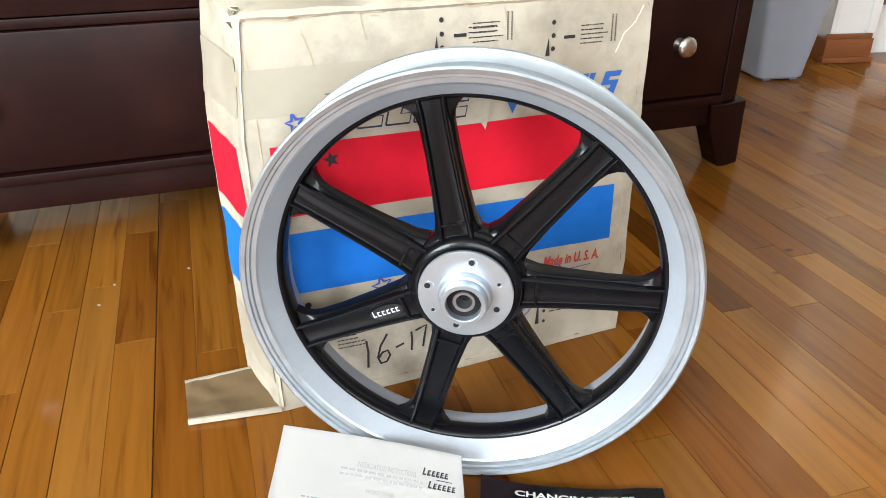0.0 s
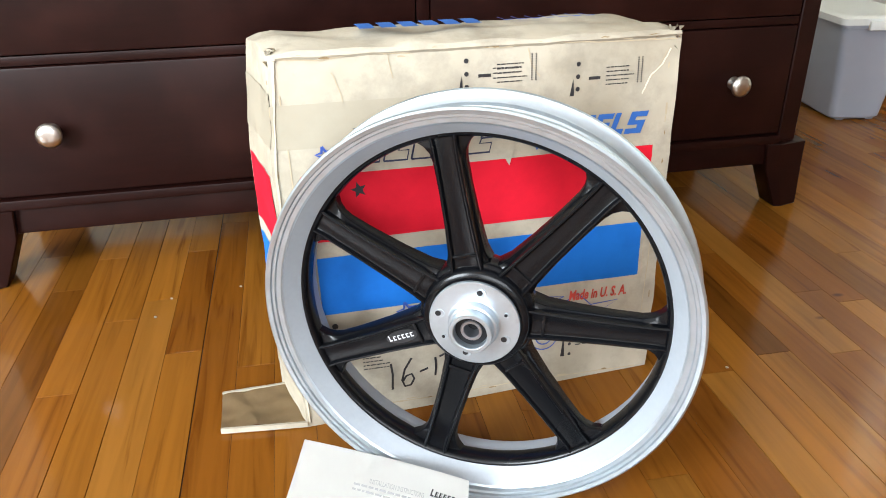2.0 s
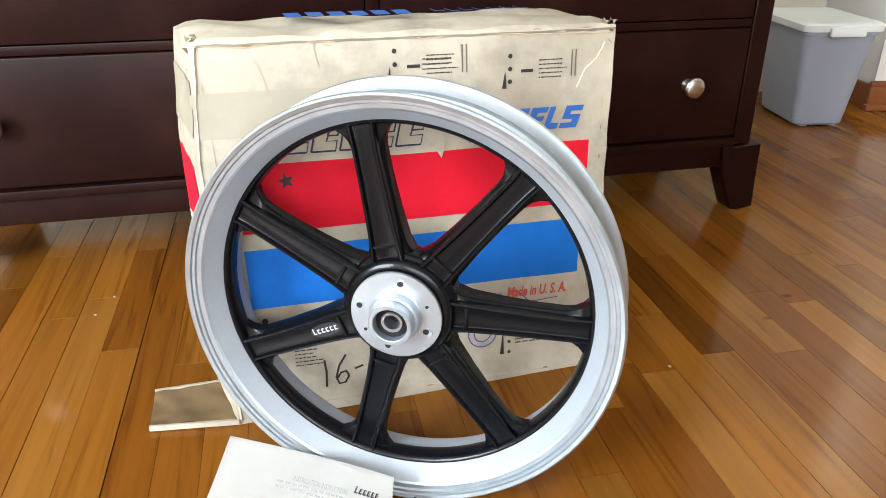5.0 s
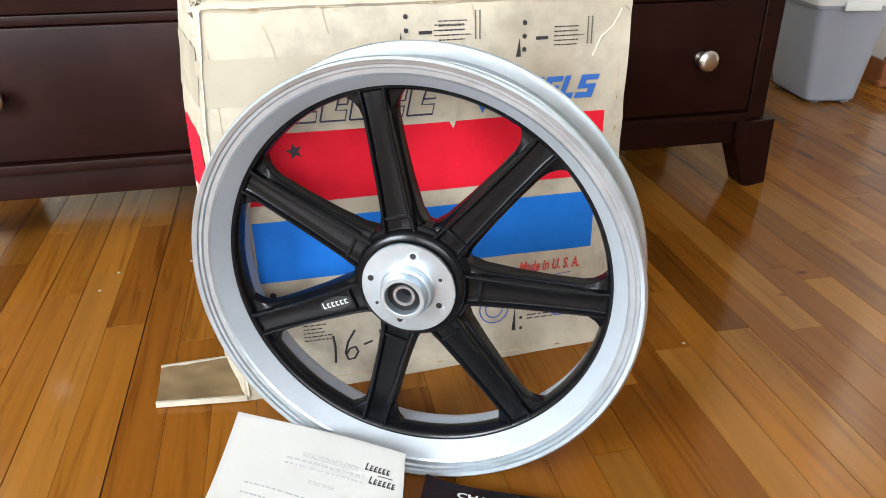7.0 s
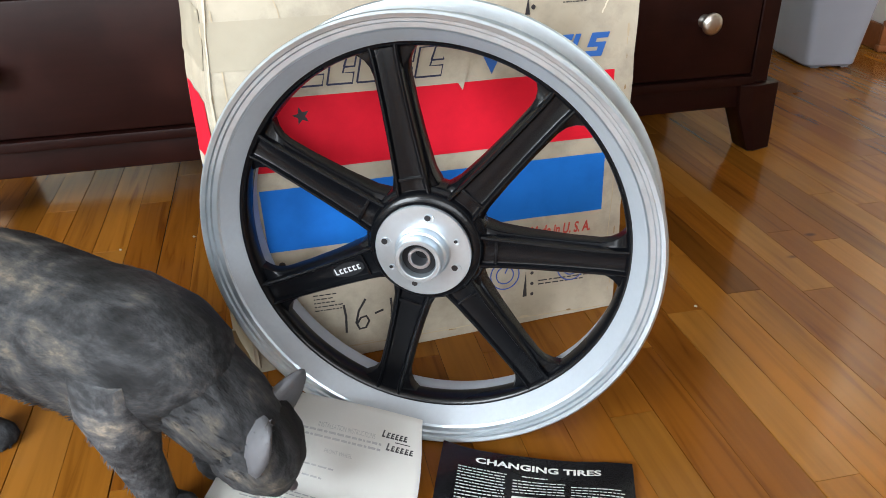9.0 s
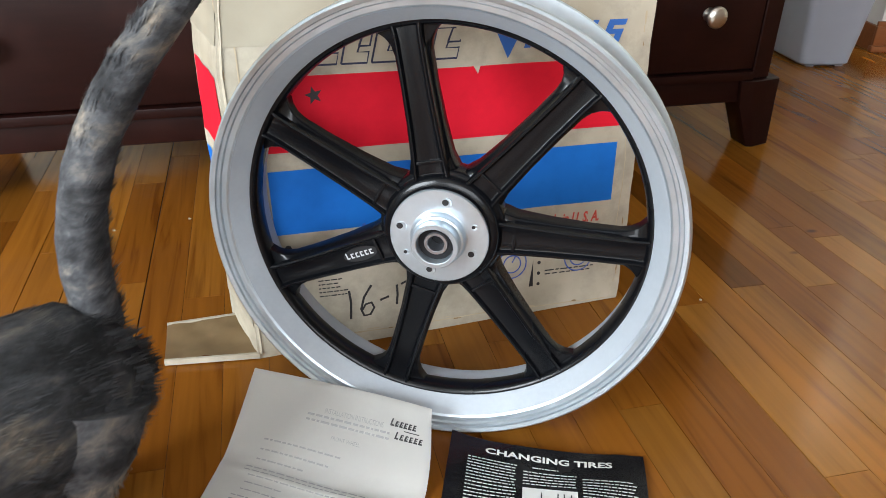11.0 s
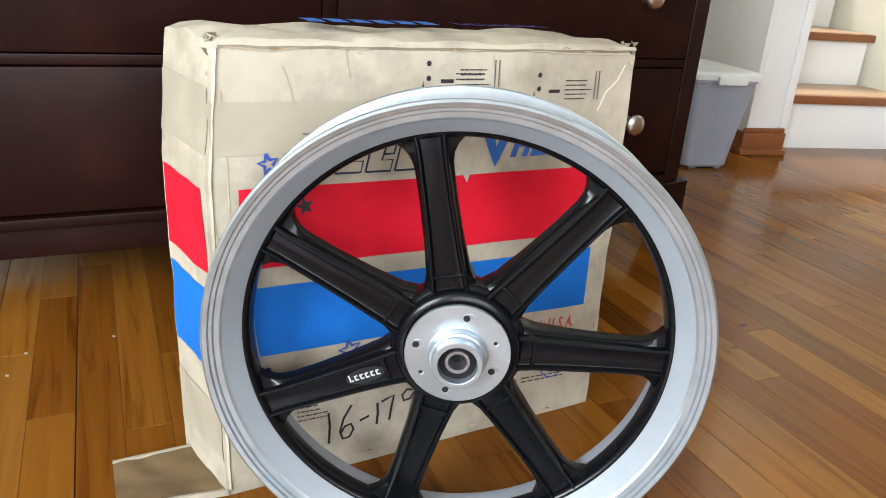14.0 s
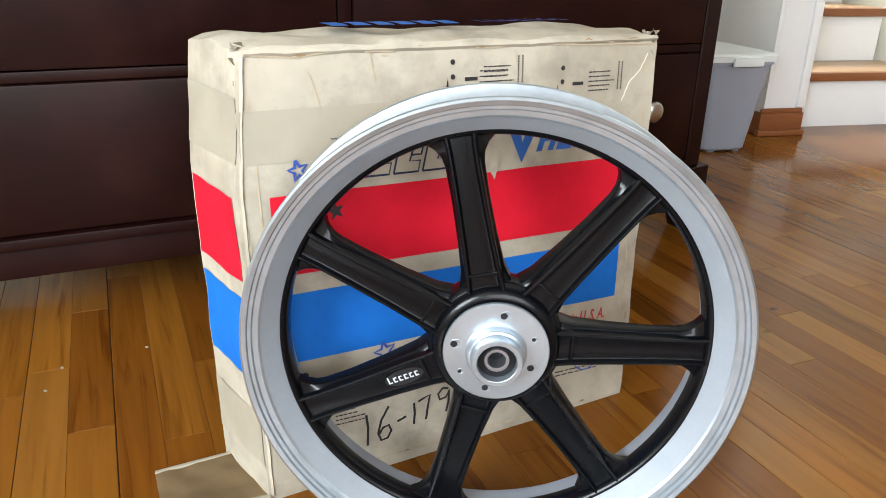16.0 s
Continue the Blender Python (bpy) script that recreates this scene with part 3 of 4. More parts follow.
            ring.append((u + q * math.cos(a), v + q * math.sin(a)))
        bm = poly_bm(front, ring, 0.0012) if closed else stroke_bm(front, ring + ring[:1], 0.006, 0.0012)
        part(name, bm, material, c)

    part("origin_mark", text_bm(front, "Made in U. S. A.", 0.714, 0.280, 0.884, 0.310, 0.0012, bold=0.03, shear=0.2), RED_INK, c, "red printed words")
    pen = [[(0.216, 0.172), (0.219, 0.140), (0.216, 0.094)],
           [(0.272, 0.180), (0.252, 0.150), (0.243, 0.118), (0.250, 0.099), (0.266, 0.101), (0.276, 0.118), (0.270, 0.133), (0.255, 0.130), (0.246, 0.116)],
           [(0.292, 0.136), (0.315, 0.143)],
           [(0.336, 0.172), (0.337, 0.145), (0.334, 0.118)],
           [(0.347, 0.172), (0.360, 0.177), (0.378, 0.182), (0.372, 0.155), (0.366, 0.122)],
           [(0.428, 0.186), (0.412, 0.190), (0.400, 0.178), (0.404, 0.163), (0.420, 0.165), (0.429, 0.182), (0.428, 0.155), (0.420, 0.128)]]
    for line in pen:
        part("pen_stroke", stroke_bm(front, line, 0.0058, 0.0012), INK, c)
    # scuffs and fold lines of the worn front
    SCUFF = node_material("scuffed_card", (0.43, 0.35, 0.24), 0.85, grain=0.3, scale=60, bump=0)
    PALE_CARD = node_material("creased_card", (0.66, 0.60, 0.48), 0.85, grain=0.2, scale=60, bump=0)
    for line, wd, mt in (([(0.955, 0.905), (0.935, 0.870), (0.905, 0.845), (0.885, 0.805)], 0.004, PALE_CARD), ([(0.945, 0.90), (0.925, 0.865), (0.90, 0.835)], 0.0022, SCUFF), ([(0.585, 0.925), (0.594, 0.89), (0.615, 0.862)], 0.003, SCUFF),
                         ([(0.03, 0.932), (0.12, 0.926), (0.2, 0.936), (0.31, 0.929)], 0.0025, SCUFF), ([(0.4, 0.938), (0.52, 0.930), (0.62, 0.936), (0.76, 0.928), (0.97, 0.925)], 0.0025, SCUFF), ([(0.135, 0.90), (0.15, 0.86), (0.155, 0.83)], 0.002, SCUFF),
                         ([(0.02, 0.86), (0.026, 0.60), (0.022, 0.36), (0.03, 0.08)], 0.003, SCUFF), ([(0.26, 0.93), (0.268, 0.88)], 0.002, SCUFF), ([(0.03, 0.06), (0.3, 0.052), (0.6, 0.056), (0.93, 0.05)], 0.003, SCUFF), ([(0.93, 0.6), (0.945, 0.4), (0.935, 0.2)], 0.0022, SCUFF)):
        pts_ = []
        for (a0, b0), (a1, b1) in zip(line, line[1:]):
            for k in range(6):
                f = k / 6
                pts_.append((a0 + (a1 - a0) * f + 0.002 * noise.noise((a0 * 9 + f * 5, b0 * 7, 2)), b0 + (b1 - b0) * f + 0.002 * noise.noise((a0 * 9, b0 * 7 + f * 5, 6))))
        part("scuff", stroke_bm(front, pts_ + [line[-1]], wd, 0.0007), mt, c)

    # rubbed patches along the front's edges
    rnd = random.Random(17)
    spots = [(rnd.uniform(0.02, 0.95), 0.938 - abs(rnd.gauss(0, 0.006))) for _ in range(22)] + [(-0.006 + abs(rnd.gauss(0, 0.004)), rnd.uniform(0.05, 0.9)) for _ in range(16)]
    spots += [(0.958 - abs(rnd.gauss(0, 0.004)), rnd.uniform(0.06, 0.9)) for _ in range(14)] + [(rnd.uniform(0.03, 0.93), 0.052 + abs(rnd.gauss(0, 0.006))) for _ in range(12)]
    for k, (u, v) in enumerate(spots):
        along = k < 22 or k >= 52
        ru, rv = (rnd.uniform(0.006, 0.022), rnd.uniform(0.0015, 0.004)) if along else (rnd.uniform(0.0015, 0.004), rnd.uniform(0.006, 0.020))
        ring = [(u + ru * rnd.uniform(0.5, 1.0) * math.cos(radians(45 * q)), v + rv * rnd.uniform(0.5, 1.0) * math.sin(radians(45 * q))) for q in range(8)]
        part("rubbed_patch", poly_bm(front, ring, 0.0009), SCUFF if k % 3 else KRAFT, c)

    # address and handling stamps too small to read
    bm = bars_bm(front, 0.500, 0.575, 0.860, 0.892, 3, 0.22, 3, word=0.008)
    stuff(part("stamp", bm, INK, c))
    for k, (u0, v0) in enumerate(((0.425, 0.835), (0.700, 0.812))):
        bm = bars_bm(front, u0 + 0.085, u0 + 0.160, v0 + 0.016, v0 + 0.064, 5, 0.26, 11 + k, word=0.008)
        for s in (0.168, 0.178):
            [patch_bm(front, u0 + s, u0 + s + 0.0035, v0 + 0.02 + 0.005 * q, v0 + 0.0232 + 0.005 * q, 1, 1, 0.001, bm=bm) for q in range(12)]
        patch_bm(front, u0 + 0.04, u0 + 0.07, v0 + 0.034, v0 + 0.041, 2, 1, 0.001, bm=bm)
        for q in range(3):
            r, cu, cv = 0.0055, u0 + 0.012, v0 + 0.015 + 0.028 * q
            poly_bm(front, [(cu + r * math.cos(a), cv + r * math.sin(a)) for a in [radians(45 * i) for i in range(8)]], 0.001, bm)
        poly_bm(front, [(u0 - 0.008, v0), (u0 + 0.004, v0), (u0 + 0.000, v0 + 0.04)], 0.001, bm)
        stuff(part("stamp", bm, INK, c))
    part("stamp", bars_bm(front, 0.145, 0.215, 0.160, 0.212, 5, 0.3, 5, word=0.010), INK, c)
    bm = bars_bm(front, 0.740, 0.885, 0.140, 0.160, 2, 0.35, 8, word=0.018, ragged=0.1)
    poly_bm(front, [(0.695, 0.115), (0.707, 0.115), (0.705, 0.19)], 0.001, bm)
    for q in range(3):
        r, cu, cv = 0.005, 0.722, 0.12 + 0.03 * q
        poly_bm(front, [(cu + r * math.cos(a), cv + r * math.sin(a)) for a in [radians(45 * i) for i in range(8)]], 0.001, bm)
    stuff(part("stamp", bm, INK, c))
    # line drawing of a motorcycle, mostly behind the wheel
    bm = bmesh.new()
    for cu, cv, r in ((0.645, 0.185, 0.040), (0.835, 0.185, 0.040), (0.645, 0.185, 0.024), (0.835, 0.185, 0.024)):
        stroke_bm(front, [(cu + r * math.cos(radians(15 * i)), cv + r * math.sin(radians(15 * i))) for i in range(25)], 0.0035, 0.001, bm)
    stroke_bm(front, [(0.645, 0.19), (0.69, 0.27), (0.74, 0.30), (0.78, 0.262), (0.86, 0.268), (0.80, 0.235), (0.835, 0.185)], 0.0035, 0.001, bm)
    stroke_bm(front, [(0.69, 0.27), (0.72, 0.20), (0.79, 0.20), (0.80, 0.235)], 0.0035, 0.001, bm)
    stroke_bm(front, [(0.60, 0.262), (0.655, 0.30), (0.70, 0.296), (0.64, 0.268), (0.60, 0.262)], 0.0035, 0.001, bm)
    stuff(part("line_drawing", bm, NAVY, c, "thin line drawing of a motorcycle"))
    # hole as a flat black spot, its inner darkness put into the colour
    bm = poly_bm(front, [(0.084 + 0.008 * math.cos(radians(45 * i)), 0.299 + 0.008 * math.sin(radians(45 * i))) for i in range(8)], 0.001)
    part("punched_hole", bm, INK, c)

    # creased ridges of the folded edges and scuffs
    bm = bmesh.new()
    pts = [front(0.02 + 0.96 * i / 24, 0.935 + 0.003 * noise.noise((i * 0.7, 0, 0))) for i in range(25)]
    secs = [[p + Vector((0, -0.0022, 0)), p + Vector((0, 0.001, 0.0035)), p + Vector((0, 0.001, -0.0035))] for p in pts]
    part("crease", loft_bm(secs, bm=bm), CARD, c)
    pts = [front(edge_u(0.03 + 0.9 * i / 30)[0] + 0.006 + 0.003 * noise.noise((i * 0.9, 4, 0)), 0.03 + 0.90 * i / 30) for i in range(31)]
    secs = [[p + Vector((0.002, -0.0020, 0)), p + Vector((0.004, 0.001, 0)), p + Vector((-0.002, 0.001, 0))] for p in pts]
    part("crease", loft_bm(secs), CARD, c)
    # crushed corners with torn paper
    rnd = random.Random(4)
    for u, n_ in ((0.004, 8), (0.968, 9)):
        for k in range(n_):
            p = front(u + rnd.uniform(-0.006, 0.014), 0.945 - rnd.uniform(0.0, 0.05)) + Vector((0, 0.02 * rnd.random(), 0.004))
            a, b = rnd.uniform(0.003, 0.006), rnd.uniform(0.002, 0.0045)
            m = Euler((rnd.uniform(-1, 1), rnd.uniform(-1, 1), rnd.uniform(-1, 1))).to_matrix()
            bm = bmesh.new()
            vs = [bm.verts.new(p + m @ Vector(q)) for q in ((-a, -b, 0), (a, -b * 0.6, 0.002), (a * 0.8, b, 0), (-a * 0.7, b * 0.8, 0.003))]
            bm.faces.new(vs)
            bmesh.ops.solidify(bm, geom=bm.faces[:], thickness=0.0012)
            part("torn_edge", bm, CARD, c)
    # bottom flap folded out on the floor
    q = [Vector(p) for p in ((-0.029, 0.846, 0.0075), (0.088, 0.836, 0.0085), (0.060, 0.926, 0.011), (-0.031, 0.921, 0.010))]
    bm = bmesh.new()
    n_ = 12
    rows = []
    for j in range(n_ + 1):
        a, b = q[0].lerp(q[3], j / n_), q[1].lerp(q[2], j / n_)
        rows.append([bm.verts.new(a.lerp(b, i / n_) + Vector((0.0015 * noise.noise((j, 0, 8)) if i == 0 else 0, 0.002 * noise.noise((i, 0, 3)), 0.004 * noise.noise((i * 0.3, j * 0.3, 9)) - 0.003 * math.sin(math.pi * j / n_)))) for i in range(n_ + 1)])
    for a, b in zip(rows, rows[1:]):
        for i in range(n_):
            bm.faces.new((a[i], a[i + 1], b[i + 1], b[i]))
    bmesh.ops.solidify(bm, geom=bm.faces[:], thickness=0.0035)
    part("flap", bm, KRAFT, c, "open brown inner flap")
    for e in (0, 1):
        secs = []
        for i in range(13):
            p = q[0 if e == 0 else 3].lerp(q[1 if e == 0 else 2], i / 12) + Vector((0, -0.002 if e == 0 else 0.002, 0.001 * noise.noise((i, 3, e))))
            secs.append([Vector((p.x, p.y - 0.0022, p.z - 0.0060)), Vector((p.x, p.y + 0.0022, p.z - 0.0055)), Vector((p.x, p.y + 0.0022, p.z + 0.0012)), Vector((p.x, p.y - 0.0022, p.z + 0.0018))])
        part("flap_edge", loft_bm(secs), CARD, c)
    return c


build_box()


# ---- alloy wheel ----
SPOKES, SPOKE_0 = 7, 99.0


def build_wheel():
    a, b = radians(-24.44), radians(1.33)
    n = Vector((math.sin(a) * math.cos(b), -math.cos(a) * math.cos(b), math.sin(b)))
    u = Vector((math.cos(a), math.sin(a), 0))
    v = n.cross(u)
    v = v if v.z > 0 else -v
    m = Matrix((u, -n, v)).transposed().to_4x4()
    m.translation = Vector((0.2780, 0.6624, 0.2440))
    m = m @ Matrix.Rotation(radians(-2.35), 4, "Y") @ Matrix.Scale(0.9846, 4)
    w = thing("motorcycle_wheel", m, "seven-spoke black motorcycle wheel with bare aluminium rim, leaning on the box", "wheel")
    D = 0.076
    outer = [(0.2271, 0.0084), (0.2292, 0.0066), (0.2340, 0.0056), (0.2352, 0.0032), (0.2382, 0.0026), (0.2392, 0.0002), (0.2432, -0.0012), (0.2455, 0.0005), (0.2462, 0.0035),
             (0.2450, 0.0070), (0.2390, 0.0105), (0.2335, 0.0160), (0.2325, 0.0270), (0.2240, 0.0340), (0.2230, 0.0540), (0.2325, 0.0600), (0.2335, 0.0700), (0.2390, 0.0750),
             (0.2450, 0.0780), (0.2462, 0.0815), (0.2455, 0.0845), (0.2432, 0.0865), (0.2390, 0.0855), (0.2360, 0.0820), (0.2345, 0.0765), (0.2290, 0.0745), (0.2230, 0.0660), (0.2150, 0.0520), (0.2190, 0.0300)]
    rim = part("rim", lathe_bm(outer, 180), ALLOY, w, "bare machined aluminium rim", smooth=25)
    wall = [(0.2270, 0.0085), (0.2240, 0.0125), (0.2180, 0.0205), (0.2128, 0.0275), (0.2124, 0.0500), (0.2149, 0.0516), (0.2189, 0.0302)]
    part("inner_wall", lathe_bm(wall, 180), CAST, rim, "grey cast inner face of the rim")
    rear = [(0.2149, 0.0527), (0.2116, 0.0530), (0.2112, 0.0700), (0.2150, 0.0790), (0.2280, 0.0835), (0.2298, 0.0766), (0.2232, 0.0680)]
    part("rear_wall", lathe_bm(rear, 180), CAST, rim, "pale grey inner face of the rear rim")
    ring = [(0.2127, 0.0278), (0.2108, 0.0282), (0.2078, 0.0310), (0.2066, 0.0350), (0.2062, 0.0410), (0.2062, 0.0490), (0.2080, 0.0520), (0.2123, 0.0520)]
    part("spoke_ring", lathe_bm(ring, 160), BLACK, w)
    # spokes with two raised ridges and a sunk middle
    for k in range(SPOKES):
        secs = []
        for r, hb, hr, yf, yb in ((0.056, 0.0270, 0.0190, 0.0200, 0.0560), (0.066, 0.0240, 0.0184, 0.0200, 0.0560), (0.076, 0.0214, 0.0176, 0.0212, 0.0545), (0.110, 0.0190, 0.0161, 0.0232, 0.0530), (0.150, 0.0180, 0.0150, 0.0252, 0.0515),
                                  (0.180, 0.0184, 0.0147, 0.0268, 0.0515), (0.190, 0.0205, 0.0147, 0.0274, 0.0515), (0.198, 0.0255, 0.0149, 0.0279, 0.0515), (0.205, 0.0340, 0.0153, 0.0283, 0.0515), (0.2100, 0.0460, 0.0158, 0.0287, 0.0515)):
            half = [(-hb, yb), (-hb, yf + 0.0125), (-hb + 0.0012, yf + 0.0105), (-hr - 0.0002, yf + 0.0085), (-hr + 0.0006, yf + 0.0015), (-hr + 0.0022, yf), (-hr + 0.0036, yf + 0.0002), (-hr + 0.0058, yf + 0.0042), (-hr + 0.0075, yf + 0.0048)]
            full = half + [(-x, y) for x, y in reversed(half)]
            secs.append([Vector((x, y, r)) for x, y in full])
        bm = loft_bm(secs)
        rot = Matrix.Rotation(radians(90 - (SPOKE_0 - 360 / SPOKES * k)), 4, "Y")
        bmesh.ops.transform(bm, matrix=rot, verts=bm.verts)
        part("spoke", bm, BLACK, w, smooth=40)
        # raised black bar between the ridges near the hub
        bm = box_bm(-0.0138, 0.0138, 0.0225, 0.0260, 0.0735, 0.0770, 0.001)
        bmesh.ops.transform(bm, matrix=rot, verts=bm.verts)
        part("spoke_foot", bm, BLACK, w)
    # hub drum
    drum = [(0.0, 0.060), (0.0640, 0.060), (0.0670, 0.050), (0.0670, 0.030), (0.0655, 0.0265), (0.0625, 0.0245), (0.0600, 0.0180), (0.0580, 0.0160), (0.0530, 0.0150), (0.0518, 0.0120), (0.0, 0.0120)]
    bm = lathe_bm(drum, 96, closed=False)
    bmesh.ops.remove_doubles(bm, verts=bm.verts, dist=1e-6)
    hub = part("hub", bm, BLACK, w)
    disc = [(0.0512, 0.0135), (0.0514, 0.0090), (0.0506, 0.0080), (0.0300, 0.0078), (0.0288, 0.0070), (0.0280, 0.0050), (0.0278, -0.0010), (0.0270, -0.0022), (0.0250, -0.0030), (0.0244, -0.0045), (0.0242, -0.0140), (0.0232, -0.0152),
            (0.0196, -0.0152), (0.0188, -0.0145), (0.0184, -0.0090), (0.0180, 0.0060), (0.0180, 0.0118), (0.0300, 0.0135)]
    flange = part("hub_flange", lathe_bm(disc, 96), ALLOY, hub, "bare aluminium hub flange with bolt holes", smooth=28)
    bm = lathe_bm([(0.0182, 0.0075), (0.0182, -0.0060), (0.0122, -0.0060), (0.0122, 0.0075)], 48)
    part("bearing_seal", bm, RUBBER, hub)
    bm = lathe_bm([(0.0121, 0.0075), (0.0121, -0.0070), (0.0117, -0.0078), (0.0090, -0.0078), (0.0084, -0.0070), (0.0084, 0.0110), (0.0121, 0.0110)], 48)
    part("bearing_race", bm, STEEL, hub)
    # darkness down the bore, put in as a flat black disc
    bm = lathe_bm([(0.0, 0.0100), (0.0097, 0.0100), (0.0097, 0.0105), (0.0, 0.0105)], 32)
    bmesh.ops.remove_doubles(bm, verts=bm.verts, dist=1e-6)
    part("axle_bore", bm, RUBBER, hub)
    for ang, rr in ((76, 0.0054), (20, 0.0031), (-26, 0.0054), (-103, 0.0050), (-150, 0.0031), (166, 0.0054)):
        cx, cz = 0.0395 * math.cos(radians(ang)), 0.0395 * math.sin(radians(ang))
        bm = lathe_bm([(rr, 0.0076), (rr * 0.95, 0.0073), (rr * 0.45, 0.0077), (rr * 0.45, 0.0078), (rr, 0.0079)], 20)
        bmesh.ops.translate(bm, vec=(cx, 0, cz), verts=bm.verts)
        hole = part("bolt_hole", bm, ALLOY, flange)
        # shade inside the hole, put in as a dark disc off to the left
        bm = lathe_bm([(0.0, 0.00715), (rr * 0.62, 0.00715), (rr * 0.62, 0.0077), (0.0, 0.0077)], 20)
        bmesh.ops.remove_doubles(bm, verts=bm.verts, dist=1e-6)
        bmesh.ops.translate(bm, vec=(cx - rr * 0.4, 0, cz + rr * 0.1), verts=bm.verts)
        part("hole_shade", bm, BADGE, hole)
    # trade badge on one spoke: an oval with plain white blocks
    ang = radians(SPOKE_0 - 360 / SPOKES * 5)
    e1, e2 = Vector((math.cos(ang), 0, math.sin(ang))), Vector((-math.sin(ang), 0, math.cos(ang)))

    def on_spoke(s, t, lift=0.0):
        r = 0.098 + s
        return e1 * r + e2 * t + Vector((0, 0.0222 + (r - 0.076) * 0.055 + 0.0042 - lift, 0))
    bm = bmesh.new()
    vs = [bm.verts.new(on_spoke(0.021 * math.cos(radians(15 * i)), 0.0085 * math.sin(radians(15 * i)), 0.0010)) for i in range(24)]
    bm.faces.new(vs)
    badge = part("badge", bm, BADGE, w, "dark oval badge with a plain white block mark")
    bm = bmesh.new()
    # read from outside in, the letters stand towards the rotated top
    for k in range(6):
        s0, h = 0.0175 - 0.0058 * k, (0.0078 if k == 0 else 0.0058)
        patch_bm(on_spoke, s0, s0 - 0.0016, 0.0030, 0.0030 - h, 1, 1, 0.0014, bm=bm)
        patch_bm(on_spoke, s0 - 0.0016, s0 - 0.0040, 0.0030, 0.0015, 1, 1, 0.0014, bm=bm)
        if k:
            patch_bm(on_spoke, s0 - 0.0016, s0 - 0.0038, -0.0014, -0.0028, 1, 1, 0.0014, bm=bm)
    stuff(part("badge_mark", bm, WHITE_MARK, badge))
    return w


build_wheel()


# ---- instruction sheet and leaflet ----
def sheet(s, t, lift=0.0):
    """The instruction sheet: s across from 0 to 1, t down from 0 to 1."""
    A, B, d = Vector((0.096, 0.742, 0.0)), Vector((0.287, 0.625, 0.0)), Vector((-0.42, -0.905, 0))
    L = 0.272 * t
    p = A.lerp(B, s) + d * L
    lean = max(0.0, 1 - t / 0.36)
    z = 0.0035 + 0.0018 * noise.noise((s * 4.0, t * 6.0, 1.3)) * (1 - lean) + 0.050 * lean ** 1.15 * (1 - 0.12 * s) + 0.004 * max(0.0, math.sin((t - 0.33) * 9)) * (0.4 + 0.6 * s) + 0.003 * math.sin(s * 5 + t * 3) * min(1, t * 3)
    z += 0.0060 * math.exp(-abs(t - 0.37) / 0.022) * (0.5 + 0.5 * s) - 0.004 * s * math.exp(-((t - 0.30) / 0.05) ** 2)
    p -= Vector((-0.02, 0.006, 0)) * 0.6 * math.sin(math.pi * s) * lean
    p += d * 0.012 * (1 - lean) + (B - A).normalized() * 0.006 * s * math.sin((t - 0.08) * 9.0)
    return Vector((p.x, p.y, max(z, 0.002) + lift))


def build_sheet():
    o = thing("instruction_sheet", Matrix.Translation((0.1027, 0.5717, 0)) @ Matrix.Rotation(0.0365, 4, "Z") @ Matrix.Scale(0.9723, 4) @ Matrix.Translation((-0.1080, -0.5607, 0)), "white typed instruction sheet with fold creases, propped against the rim", "paper")
    bm = patch_bm(sheet, 0, 1, 0, 1, 30, 60, 0.0)
    bmesh.ops.solidify(bm, geom=bm.faces[:], thickness=0.0004)
    part("page", bm, PAPER, o, smooth=70)

    def flip(s, t, lift=0.0):
        return sheet(s, -t, lift)
    part("title", text_bm(flip, "INSTALLATION INSTRUCTIONS", 0.40, -0.108, 0.72, -0.090, 0.0006), GREY_INK, o, "typed title")
    part("subtitle", text_bm(flip, "FRONT WHEEL", 0.47, -0.192, 0.62, -0.178, 0.0006), GREY_INK, o)
    stuff(part("typed_line", bars_bm(flip, 0.32, 0.78, -0.150, -0.112, 2, 0.40, 21, 0.0006, 0.05, 0.03), GREY_INK, o))
    bm = bmesh.new()
    for k in range(6):
        for a, t0, tall in ((0.755 + 0.026 * k, -0.094, 0.026 if k == 0 else 0.020), (0.790 + 0.027 * k, -0.136, 0.026 if k == 0 else 0.020)):
            patch_bm(flip, a, a + 0.009, t0, t0 + tall, 1, 2, 0.0006, slant=0.010, bm=bm)
            patch_bm(flip, a + 0.009, a + 0.023, t0, t0 + 0.006, 2, 1, 0.0006, bm=bm)
            if k:
                patch_bm(flip, a + 0.013, a + 0.023, t0 + 0.009, t0 + 0.012, 2, 1, 0.0006, bm=bm)
                patch_bm(flip, a + 0.015, a + 0.026, t0 + 0.016, t0 + 0.020, 2, 1, 0.0006, bm=bm)
    patch_bm(flip, 0.84, 0.93, -0.105, -0.102, 4, 1, 0.0006, bm=bm)
    stuff(part("letterhead", bm, INK, o, "bold black trade name as plain blocks"))
    rnd = random.Random(9)
    t, k = 0.235, 0
    while t < 0.97:
        whole = (k % 5) in (3, 4) or k > 8
        stuff(part("typed_line", bars_bm(flip, 0.16 if not whole else 0.13, 0.93 if whole else rnd.uniform(0.35, 0.8), -t - 0.014, -t, 1, 0.40, 30 + k, 0.0006, 0.06, 0.03), GREY_INK, o))
        t += 0.0195 if whole else 0.036
        k += 1


build_sheet()


